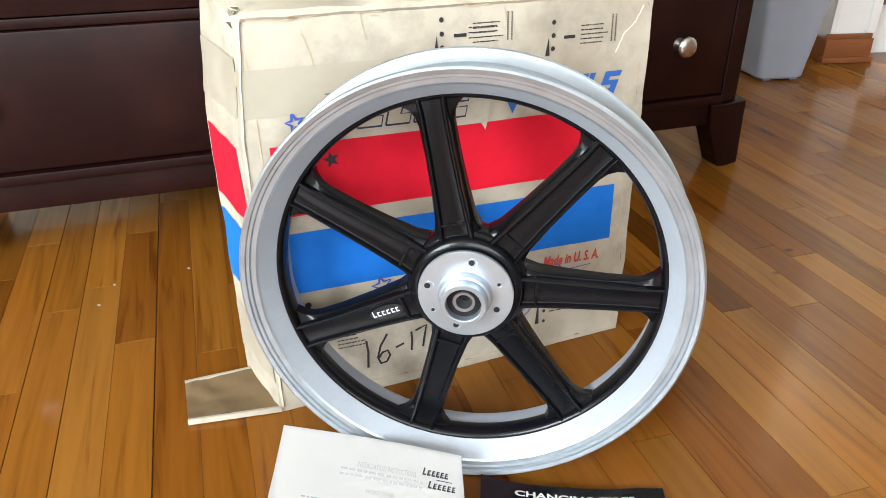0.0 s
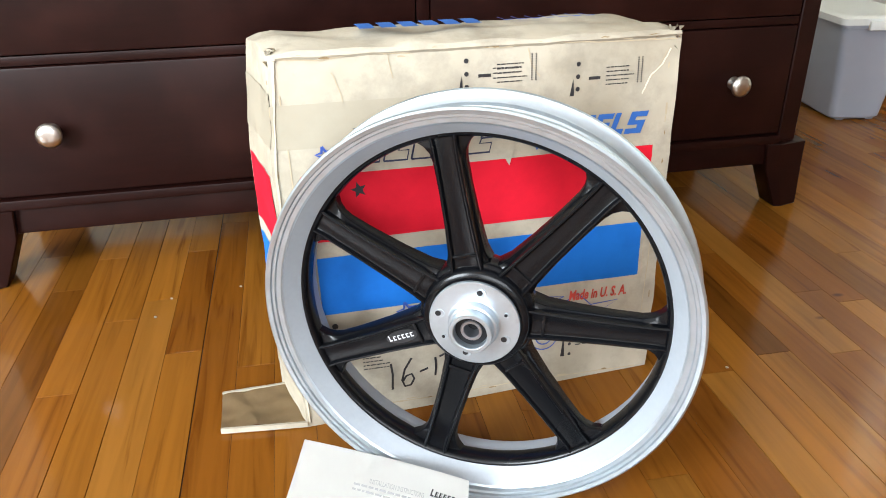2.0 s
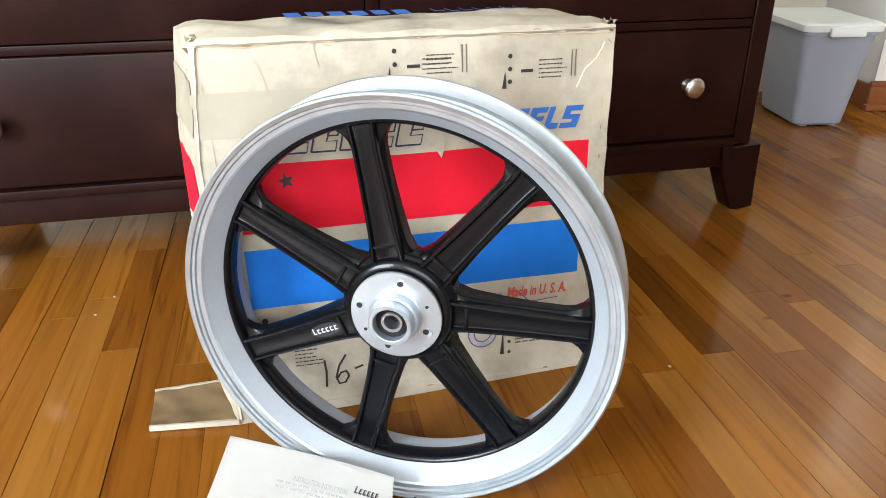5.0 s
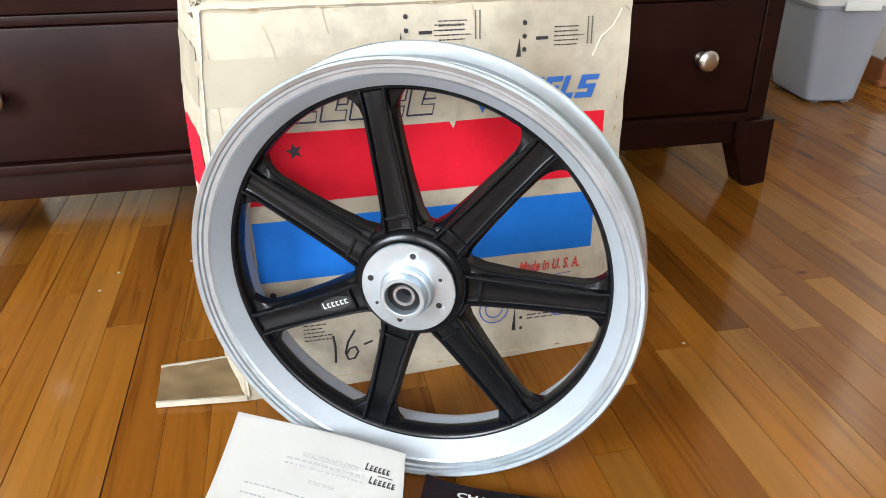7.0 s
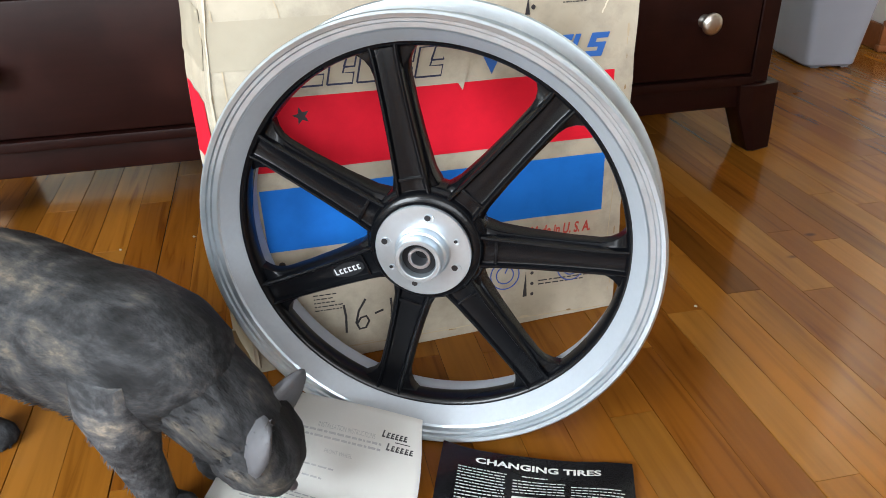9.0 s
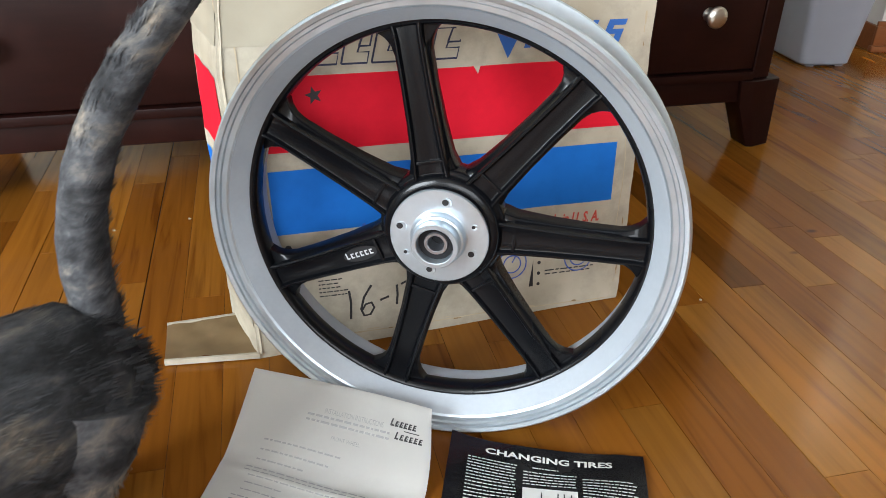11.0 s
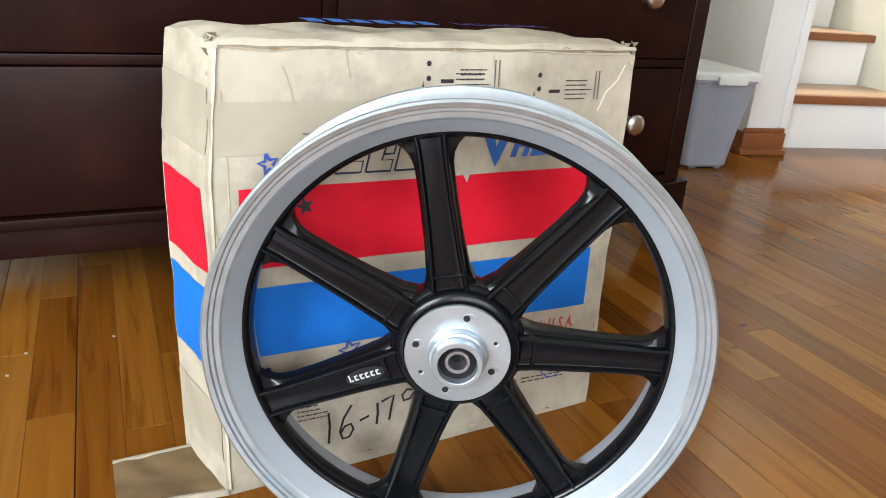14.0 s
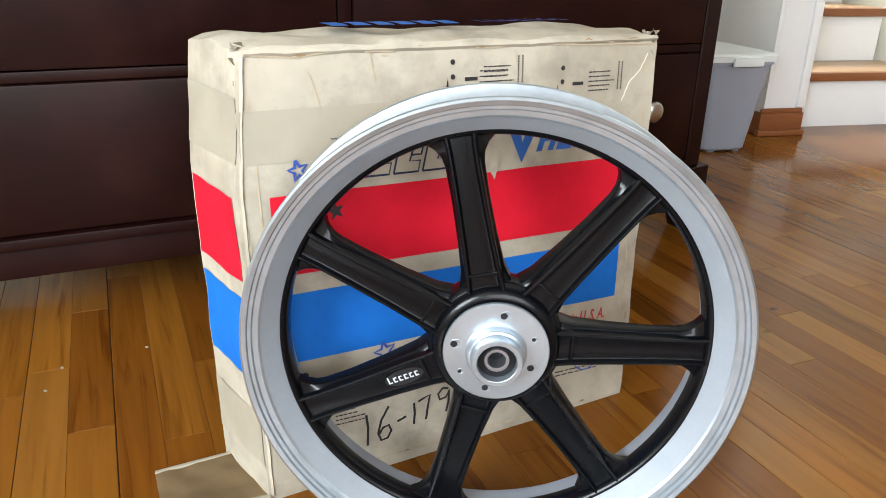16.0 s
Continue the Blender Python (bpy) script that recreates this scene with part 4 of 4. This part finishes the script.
def leaf(s, t, lift=0.0):
    A, B, d = Vector((0.305, 0.619, 0.0)), Vector((0.499, 0.538, 0.0)), Vector((-0.392, -0.920, 0))
    p = A.lerp(B, s) + d * 0.26 * t
    z = 0.003 + 0.014 * max(0, 1 - s * 1.6) ** 2 * max(0, 1 - t * 1.3) + 0.006 * (1 - math.cos(s * 6.3)) * max(0, 1 - t * 2.5) * 0.5 + 0.003 * math.sin(s * 4 + t * 7) ** 2
    p += d * 0.012 * math.sin(math.pi * min(1, s * 1.15)) * max(0, 1 - t * 4)
    return Vector((p.x, p.y, z + lift))


def build_leaflet():
    o = thing("tyre_leaflet", Matrix.Translation((0.3468, 0.4802, 0)) @ Matrix.Rotation(0.0454, 4, "Z") @ Matrix.Translation((-0.3510, -0.4593, 0)), "glossy black leaflet with white print on tyre changing", "leaflet")
    bm = patch_bm(leaf, 0, 1, 0, 1, 30, 40, 0.0)
    bmesh.ops.solidify(bm, geom=bm.faces[:], thickness=0.0004)
    part("page", bm, LEAFLET, o, smooth=70)

    def flip(s, t, lift=0.0):
        return leaf(s, -t, lift)
    part("heading", text_bm(flip, "CHANGING TIRES", 0.185, -0.090, 0.835, -0.054, 0.0007, bold=0.03), PALE, o, "bold white heading")
    stuff(part("byline", bars_bm(flip, 0.43, 0.56, -0.132, -0.120, 1, 0.5, 2, 0.0007, 0.0, 0.02), PALE, o))
    for k, (a, b, t0, t1) in enumerate(((0.10, 0.36, 0.12, 0.95), (0.385, 0.655, 0.145, 0.235), (0.385, 0.655, 0.62, 0.95), (0.68, 0.95, 0.16, 0.95))):
        stuff(part("print_column", bars_bm(flip, a, b, -t1, -t0, int((t1 - t0) / 0.0165), 0.32, 50 + k, 0.0007, 0.06, 0.022), PALE, o))
    picture = part("picture", patch_bm(flip, 0.385, 0.655, -0.60, -0.25, 4, 6, 0.0006), PALE, o, "small grey printed picture of bottles")
    bm = bmesh.new()
    for a in (0.41, 0.49):
        patch_bm(flip, a, a + 0.05, -0.42, -0.36, 1, 1, 0.0010, bm=bm)
        patch_bm(flip, a + 0.005, a + 0.045, -0.34, -0.325, 1, 1, 0.0010, bm=bm)
    for a in (0.475, 0.555, 0.585, 0.62):
        patch_bm(flip, a, a + 0.006, -0.58, -0.27, 1, 3, 0.0010, bm=bm)
    stuff(part("picture_print", bm, BADGE, picture))


build_leaflet()


def build_crumb():
    bm = bmesh.new()
    bmesh.ops.create_icosphere(bm, subdivisions=2, radius=0.0024)
    for v in bm.verts:
        v.co *= 1 + 0.4 * noise.noise(v.co * 400)
        v.co.z = v.co.z * 0.6 + 0.0012
    ob = link_mesh("crumb", bm, TAPE, 40)
    ob.location = (0.412, 0.568, 0)
    tagged(ob, "tiny pale crumb lying on the floor", "crumb", "crumbs on the floor")
    for x, y in ((0.722, 0.848), (-0.02, 1.261), (-0.14, 1.24), (-0.16, 1.18)):
        copy_thing(ob, pose(x, y, 0, 0, 0, 40))


build_crumb()

# ---- cat ----

FUR = bpy.data.materials.new("grey_tortoiseshell_fur")


def fur_material(m, gain, dark_side=False):
    """Short mottled fur; a head may be dark over the crown and one side."""
    m.use_nodes = True
    n, link = m.node_tree.nodes, m.node_tree.links.new
    b = n["Principled BSDF"]
    co = n.new("ShaderNodeTexCoord")
    big, fine = n.new("ShaderNodeTexNoise"), n.new("ShaderNodeTexNoise")
    big.inputs["Scale"].default_value, big.inputs["Detail"].default_value, big.inputs["Distortion"].default_value = 20, 9, 0.35
    big.inputs["Roughness"].default_value = 0.68
    fine.inputs["Scale"].default_value, fine.inputs["Detail"].default_value = 160, 5
    mp = n.new("ShaderNodeMapping")
    mp.inputs["Scale"].default_value = (0.35, 1, 1)
    lie = n.new("ShaderNodeMapping")
    lie.inputs["Scale"].default_value = (0.55, 1, 1)
    link(co.outputs["Object"], lie.inputs["Vector"])
    link(lie.outputs[0], big.inputs["Vector"])
    link(co.outputs["Object"], mp.inputs["Vector"])
    link(mp.outputs[0], fine.inputs["Vector"])
    ramp = n.new("ShaderNodeValToRGB")
    e = ramp.color_ramp.elements
    e[0].position, e[0].color = 0.34, (0.006, 0.006, 0.0065, 1)
    e[1].position, e[1].color = 0.70, (0.22, 0.175, 0.13, 1)
    for p, c in ((0.44, (0.018, 0.0185, 0.020, 1)), (0.52, (0.040, 0.041, 0.044, 1)), (0.59, (0.078, 0.072, 0.064, 1))):
        x = e.new(p)
        x.color = c
    link(big.outputs["Fac"], ramp.inputs[0])
    mr = n.new("ShaderNodeMapRange")
    mr.inputs["To Min"].default_value, mr.inputs["To Max"].default_value = 0.45 * gain, 1.55 * gain
    link(fine.outputs["Fac"], mr.inputs["Value"])
    mul = n.new("ShaderNodeVectorMath")
    mul.operation = "SCALE"
    link(ramp.outputs[0], mul.inputs[0])
    link(mr.outputs[0], mul.inputs["Scale"])
    out = mul.outputs[0]
    if dark_side:
        xyz, edge, add, mix = n.new("ShaderNodeSeparateXYZ"), n.new("ShaderNodeMapRange"), n.new("ShaderNodeMath"), n.new("ShaderNodeMix")
        link(co.outputs["Object"], xyz.inputs[0])
        add.operation = "MULTIPLY_ADD"
        add.inputs[1].default_value = 0.05
        link(big.outputs["Fac"], add.inputs[0])
        link(xyz.outputs["Y"], add.inputs[2])
        edge.inputs["From Min"].default_value, edge.inputs["From Max"].default_value = 0.010, 0.022
        link(add.outputs[0], edge.inputs["Value"])
        mix.data_type = "RGBA"
        link(edge.outputs[0], mix.inputs[0])
        link(out, mix.inputs[6])
        mix.inputs[7].default_value = (0.011, 0.010, 0.010, 1)
        out = mix.outputs[2]
    link(out, b.inputs["Base Color"])
    bp = n.new("ShaderNodeBump")
    bp.inputs["Strength"].default_value, bp.inputs["Distance"].default_value = 0.5, 0.003
    link(fine.outputs["Fac"], bp.inputs["Height"])
    link(bp.outputs[0], b.inputs["Normal"])
    b.inputs["Roughness"].default_value = 0.75
    b.inputs["Sheen Weight"].default_value = 0.0
    b.inputs["Specular IOR Level"].default_value = 0.2


fur_material(FUR, 0.80)
FUR_LEG = bpy.data.materials.new("blue_grey_fur")
fur_material(FUR_LEG, 1.55)
FUR_HEAD = bpy.data.materials.new("grey_and_black_fur")
fur_material(FUR_HEAD, 0.95, True)
BIB = node_material("pale_bib_fur", (0.42, 0.39, 0.36), 0.8, grain=0.3, scale=90)
EAR = node_material("ear_skin", (0.085, 0.086, 0.095), 0.7, grain=0.15, scale=80)
EYE = node_material("amber_eye", (0.30, 0.20, 0.03), 0.08, bump=0)
NOSE = node_material("grey_nose", (0.05, 0.04, 0.045), 0.4)


def furred(bm, count, length, flow, seed, spread=0.38):
    """Short tufts that lie along the flow on the faces of bm."""
    rnd = random.Random(seed)
    bmesh.ops.recalc_face_normals(bm, faces=bm.faces)
    bm.normal_update()
    faces = list(bm.faces)
    area, total = [], 0.0
    for f in faces:
        total += f.calc_area()
        area.append(total)
    flow = Vector(flow)
    tufts = []
    for _ in range(count):
        f = faces[min(len(faces) - 1, int(np.searchsorted(area, rnd.random() * total)))]
        vs = [v.co for v in f.verts]
        w = [rnd.random() for _ in vs]
        p = sum((v * k for v, k in zip(vs, w)), Vector()) / sum(w)
        d = (flow + f.normal * 0.16 + Vector((rnd.uniform(-1, 1), rnd.uniform(-1, 1), rnd.uniform(-1, 1))) * spread * 0.5).normalized()
        side = d.cross(f.normal)
        if side.length < 1e-4:
            continue
        side = side.normalized() * rnd.uniform(0.0006, 0.0012)
        L = length * rnd.uniform(0.6, 1.3)
        tufts.append((p - f.normal * 0.001 + side, p - f.normal * 0.001 - side, p + d * L))
    for t in tufts:
        bm.faces.new([bm.verts.new(q) for q in t])
    return bm


def tube(stations, k=18, lump=0.003, seed=0.0):
    """Loft of ellipses (centre, half width, half height) along stations, each square to its way."""
    secs = []
    cs = [Vector(c) for c, _, _ in stations]
    for i, (c, a, b) in enumerate(stations):
        d = (cs[min(i + 1, len(cs) - 1)] - cs[max(i - 1, 0)]).normalized()
        side = Vector((0, 1, 0))
        up = d.cross(side).normalized() * -1
        ring = []
        for j in range(k):
            t = 2 * math.pi * j / k
            p = cs[i] + side * a * math.cos(t) + up * b * math.sin(t)
            p += (p - cs[i]).normalized() * lump * noise.noise((p.x * 22 + seed, p.y * 22, p.z * 22))
            ring.append(p)
        secs.append(ring)
    return loft_bm(secs)


def build_cat():
    cat = thing("cat", pose(-1.3, 0.95, 0), "grey dilute tortoiseshell cat walking over the oak floor", "cat")
    cat.scale = (1.045, 1.045, 1.045)
    torso = tube([((-0.205, 0, 0.180), 0.012, 0.014), ((-0.195, 0, 0.178), 0.038, 0.042), ((-0.165, 0, 0.172), 0.060, 0.068), ((-0.110, 0, 0.166), 0.074, 0.080), ((-0.040, 0, 0.162), 0.077, 0.080),
                  ((0.030, 0, 0.164), 0.074, 0.078), ((0.090, 0, 0.168), 0.071, 0.078), ((0.130, 0, 0.168), 0.064, 0.072), ((0.160, 0, 0.162), 0.052, 0.058), ((0.183, 0, 0.152), 0.036, 0.040), ((0.194, 0, 0.146), 0.016, 0.018)], 24, 0.006, 1.0)
    part("torso", furred(torso, 13000, 0.013, (-1, 0, -0.25), 5), FUR, cat, smooth=80)
    neck = tube([((-0.060, 0, -0.004), 0.022, 0.022), ((-0.048, 0, -0.004), 0.042, 0.040), ((-0.02, 0, -0.002), 0.050, 0.049), ((0.02, 0, 0.004), 0.045, 0.048), ((0.055, 0, 0.006), 0.040, 0.038), ((0.07, 0, 0.006), 0.022, 0.022)], 18, 0.003, 2.0)
    nk = part("neck", furred(neck, 1800, 0.014, (-1, 0, -0.2), 6), FUR, cat, smooth=80)
    bib = tube([((0.125, 0, 0.112), 0.012, 0.010), ((0.140, 0, 0.122), 0.026, 0.020), ((0.158, 0, 0.142), 0.030, 0.022), ((0.170, 0, 0.160), 0.018, 0.014)], 14, 0.002, 6.0)
    part("bib", furred(bib, 500, 0.012, (-0.3, 0, -1), 8), BIB, cat, "pale fur on the chest", smooth=80)
    # head: x forward
    hd = tube([((-0.045, 0, 0.004), 0.020, 0.018), ((-0.034, 0, 0.004), 0.038, 0.034), ((-0.010, 0, 0.004), 0.049, 0.043), ((0.015, 0, 0.001), 0.047, 0.039), ((0.032, 0, -0.004), 0.036, 0.031),
               ((0.044, 0, -0.010), 0.024, 0.020), ((0.052, 0, -0.012), 0.017, 0.014), ((0.057, 0, -0.012), 0.008, 0.007)], 22, 0.002, 3.0)
    head = part("head", furred(hd, 3200, 0.009, (-1, 0, 0), 7), FUR_HEAD, cat, smooth=80)
    for sy in (-1, 1):
        root, tip = Vector((-0.010, sy * 0.029, 0.022)), Vector((-0.016, sy * 0.048, 0.062))
        wide, deep = Vector((0.017, sy * 0.019, -0.010)), Vector((0.008, -sy * 0.007, 0.001))
        secs = []
        for f, k in ((0, 1.0), (0.3, 0.95), (0.6, 0.76), (0.85, 0.46), (0.96, 0.22), (1.0, 0.05)):
            c = root.lerp(tip, f)
            secs.append([c + wide * k * math.cos(radians(36 * q)) + deep * k * (math.sin(radians(36 * q)) + 0.5 * math.cos(radians(36 * q)) ** 2) for q in range(10)])
        bm = loft_bm(secs)
        ear = part("ear", furred(bm, 160, 0.004, (-0.3, 0, 1.0), 11 + sy), EAR, head, "thin pale grey ear", smooth=80)
        bm = bmesh.new()
        bmesh.ops.create_uvsphere(bm, u_segments=14, v_segments=10, radius=0.0085)
        bmesh.ops.translate(bm, vec=(0.031, sy * 0.022, 0.010), verts=bm.verts)
        part("eye", bm, EYE, head)
    bm = bmesh.new()
    bmesh.ops.create_uvsphere(bm, u_segments=10, v_segments=8, radius=0.0055)
    bmesh.ops.translate(bm, vec=(0.058, 0, -0.008), verts=bm.verts)
    part("nose", bm, NOSE, head)
    legs = []
    for front_leg, sy in ((True, -1), (True, 1), (False, -1), (False, 1)):
        if front_leg:
            st = [((0.0, 0, 0.035), 0.024, 0.034), ((0.0, 0, 0.0), 0.031, 0.040), ((0.0, 0, -0.035), 0.028, 0.032), ((-0.004, 0, -0.075), 0.022, 0.023), ((0.0, 0, -0.115), 0.019, 0.019), ((0.002, 0, -0.138), 0.017, 0.016), ((0.003, 0, -0.142), 0.012, 0.010)]
        else:
            st = [((0.0, 0, 0.03), 0.032, 0.050), ((0.004, 0, -0.02), 0.032, 0.046), ((0.0, 0, -0.06), 0.023, 0.028), ((-0.022, 0, -0.095), 0.016, 0.017), ((-0.012, 0, -0.125), 0.015, 0.015), ((-0.006, 0, -0.142), 0.014, 0.012)]
        leg = part("leg", furred(tube(st, 14, 0.002, sy + 5.0), 1100, 0.010, (-0.25, 0, -1), 20 + sy), FUR_LEG, cat, smooth=80)
        px = 0.014 if front_leg else 0.008
        paw = tube([((px - 0.022, 0, -0.142), 0.012, 0.010), ((px - 0.012, 0, -0.142), 0.020, 0.014), ((px + 0.006, 0, -0.143), 0.023, 0.014), ((px + 0.018, 0, -0.145), 0.019, 0.011), ((px + 0.024, 0, -0.147), 0.010, 0.007)], 16, 0.003, 9.0)
        part("paw", furred(paw, 260, 0.006, (0.3, 0, -0.6), 33), FUR_LEG, leg, smooth=80)
        legs.append((leg, front_leg, sy))
    tl = [((0, 0, 0), 0.016, 0.016)]
    for i in range(1, 13):
        f = i / 12
        tl.append(((0.030 * math.sin(f * 2.9) - 0.20 * f ** 2.0, 0.0, 0.345 * f - 0.03 * f * f), 0.0195 - 0.007 * f ** 3, 0.0195 - 0.007 * f ** 3))
    tl.append(((-0.198, 0, 0.322), 0.004, 0.004))
    tail = part("tail", furred(tube(tl, 14, 0.003, 4.0), 4200, 0.011, (-0.6, 0, 0.8), 40), FUR_LEG, cat, smooth=80)
    return cat, nk, head, legs, tail


CAT, CAT_NECK, CAT_HEAD, CAT_LEGS, CAT_TAIL = build_cat()


# ---- floor strips ----
def build_strips():
    pitch, off = 0.05725, -0.0725
    rnd = random.Random(12)
    floor = bpy.data.objects["floor"]
    shared, far = {}, ([], [])
    fixed = {10: [0.6475], 18: [1.036], 21: [1.160], -2: [1.24], -1: [1.43], 1: [1.0], 13: [0.50]}
    made = 0
    for i in range(-43, 69):
        x0, x1 = off + i * pitch, off + (i + 1) * pitch
        cuts, y = [], -2.7 + rnd.uniform(0, 0.5)
        while y < 3.8:
            cuts.append(round(y, 2))
            y += rnd.choice((0.35, 0.45, 0.55, 0.7, 0.9, 1.1))
        if i in fixed:
            cuts = sorted([q for q in cuts if min(abs(q - f) for f in fixed[i]) > 0.28] + fixed[i])
        cuts = [-2.7] + [q for q in cuts if -2.5 < q < 3.6] + [3.9]
        wide = 0.0014 if i in (0, 13) else (0.0007 if i in (-3, -2, 11, 15) else 0.0001)
        for a, b in zip(cuts, cuts[1:]):
            near = x1 > -0.75 and x0 < 1.75 and b > 0.25 and a < 1.9
            if near and made < 300:
                mid = (a + b) / 2
                wood = OAK_DARK if (i == 10 and mid < 0.6) or (i == 15 and mid > 0.6) or (i == 20 and mid > 0.8) or (i in (-5, 27)) else (OAK_PALE if (i == -2 and mid > 1.24) or (i in (-4, 14, 19, 23)) else OAK)
                key = (round(b - a, 3), wide, wood.name)
                if key not in shared:
                    L = b - a
                    w2 = (pitch - 0.00015) / 2
                    bm = bmesh.new()
                    lo = [bm.verts.new((sx * (w2 - 0.0002), sy, -0.0034)) for sx, sy in ((-1, 0.0004), (1, 0.0004), (1, L - 0.0004), (-1, L - 0.0004))]
                    hi = [bm.verts.new((sx * w2 + (wide if sx < 0 else -0.0002), sy, -0.0002)) for sx, sy in ((-1, 0.0004), (1, 0.0004), (1, L - 0.0004), (-1, L - 0.0004))]
                    top = [bm.verts.new((sx * (w2 - 0.0003) + (wide if sx < 0 else -0.0002), sy, 0)) for sx, sy in ((-1, 0.0005), (1, 0.0005), (1, L - 0.0005), (-1, L - 0.0005))]
                    bm.faces.new(top)
                    for p, q in ((lo, hi), (hi, top)):
                        for k in range(4):
                            bm.faces.new((p[k], p[(k + 1) % 4], q[(k + 1) % 4], q[k]))
                    mesh = bpy.data.meshes.new("strip")
                    bm.to_mesh(mesh)
                    bm.free()
                    mesh.materials.append(wood)
                    shared[key] = mesh
                ob = new("strip", shared[key])
                ob.location = ((x0 + x1) / 2, a, 0)
                ob.parent = floor
                made += 1
            else:
                vs, fs = far
                k = len(vs)
                g = 0.0002
                vs += [(x0 + g, a + g, 0), (x1 - g, a + g, 0), (x1 - g, b - g, 0), (x0 + g, b - g, 0), (x0 + g, a + g, -0.0034), (x1 - g, a + g, -0.0034), (x1 - g, b - g, -0.0034), (x0 + g, b - g, -0.0034)]
                fs += [(k, k + 1, k + 2, k + 3), (k, k + 4, k + 5, k + 1), (k + 1, k + 5, k + 6, k + 2), (k + 2, k + 6, k + 7, k + 3), (k + 3, k + 7, k + 4, k)]
    mesh = bpy.data.meshes.new("outer_strips")
    mesh.from_pydata(*[far[0], [], far[1]])
    mesh.materials.append(OAK_FAR)
    ob = new("outer_strips", mesh)
    ob.parent = floor
    ob["kind"] = "stuff"


build_strips()


def motions():
    # cat: seconds, place, heading
    way = [(0.0, -1.30, 0.95, -10), (6.6, -1.30, 0.95, -10), (7.2, -0.85, 0.93, -12), (7.7, -0.49, 0.875, -18), (8.0, -0.268, 0.832, -27), (8.3, -0.172, 0.830, -30), (8.6, -0.095, 0.772, -37), (8.8, -0.070, 0.744, -40),
           (9.2, -0.040, 0.708, -43), (9.7, -0.03, 0.69, -54), (10.1, -0.05, 0.62, -85), (10.5, -0.08, 0.53, -115), (10.9, -0.185, 0.51, -136), (11.3, -0.245, 0.43, -146), (11.5, -0.283, 0.402, -149), (11.65, -0.335, 0.390, -150), (11.78, -0.50, 0.33, -151), (11.95, -0.70, 0.20, -152),
           (12.4, -1.05, -0.15, -152), (13.0, -1.30, -0.30, -155), (16.0, -1.30, -0.30, -155)]
    walk(CAT, [(t, pose(x - 0.035 * math.cos(radians(h)), y - 0.028 - 0.035 * math.sin(radians(h)), 0, 0, 0, h)) for t, x, y, h in way])
    # head: seconds, forward, side, height, nod, turn
    nod = [(0.0, 0.225, 0, 0.225, 5, 0), (7.7, 0.225, 0, 0.215, 8, -8), (8.0, 0.228, 0.0, 0.190, 14, 2), (8.3, 0.246, 0.016, 0.150, 38, 18), (8.6, 0.230, 0.014, 0.118, 46, 20), (8.8, 0.216, 0.014, 0.105, 48, 20), (9.2, 0.208, 0.018, 0.094, 52, 22),
           (9.7, 0.212, 0.012, 0.095, 50, 16), (10.2, 0.225, 0, 0.18, 20, -10), (10.8, 0.225, 0, 0.225, 5, 0), (16.0, 0.225, 0, 0.225, 5, 0)]
    walk(CAT_HEAD, [(t, pose(x, y, z, 0, a, r)) for t, x, y, z, a, r in nod])
    walk(CAT_NECK, [(t, pose(0.145 + (x - 0.145) * 0.42, y * 0.4, 0.178 + (z - 0.178) * 0.45, 0, math.degrees(math.atan2(0.178 - z, max(0.05, x - 0.135))), r * 0.4)) for t, x, y, z, a, r in nod])
    # legs swing in pairs while it walks, and stand while it sniffs
    stand = {(True, -1): 14, (True, 1): 6, (False, -1): 10, (False, 1): -8}
    for leg, fore, sy in CAT_LEGS:
        x, y, z = (0.112, sy * 0.044, 0.152) if fore else (-0.128, sy * 0.046, 0.152)
        rows = [(0.0, pose(x, y, z))]
        phase = 0 if (fore == (sy > 0)) else math.pi
        for k in range(22):
            t = 6.6 + 0.08 * k
            rows.append((t, pose(x, y, z, 0, -24 * math.sin(t * 9.5 + phase), 0)))
        if fore and sy < 0:
            rows += [(8.35, pose(x, y - 0.006, z, 6, -34, 0)), (8.6, pose(x, y - 0.006, z, 6, -18, 0)), (8.8, pose(x, y - 0.006, z, 7, -10, 0)), (9.2, pose(x, y - 0.006, z, 9, 6, 0))]
        else:
            a = stand[fore, sy]
            rows += [(8.4, pose(x, y, z, 0, -a, 0)), (8.8, pose(x, y, z, 0, -a * 0.4, 0)), (9.2, pose(x, y, z, 0, a, 0))]
        for k in range(38):
            t = 9.9 + 0.08 * k
            rows.append((t, pose(x, y, z, 0, -20 * math.sin(t * 9.0 + phase), 0)))
        rows.append((16.0, pose(x, y, z)))
        walk(leg, rows)
    # tail: seconds, lift, sway
    sway = [(0.0, -50, 0), (8.0, -55, 8), (9.2, -55, -8), (10.0, -40, 6), (10.6, -14, 0), (11.3, 0, 0), (11.5, -9, 2), (11.7, -25, 0), (12.2, -40, 0), (16.0, -50, 0)]
    walk(CAT_TAIL, [(t, pose(-0.185, 0, 0.205, 0, a, r)) for t, a, r in sway])


motions()
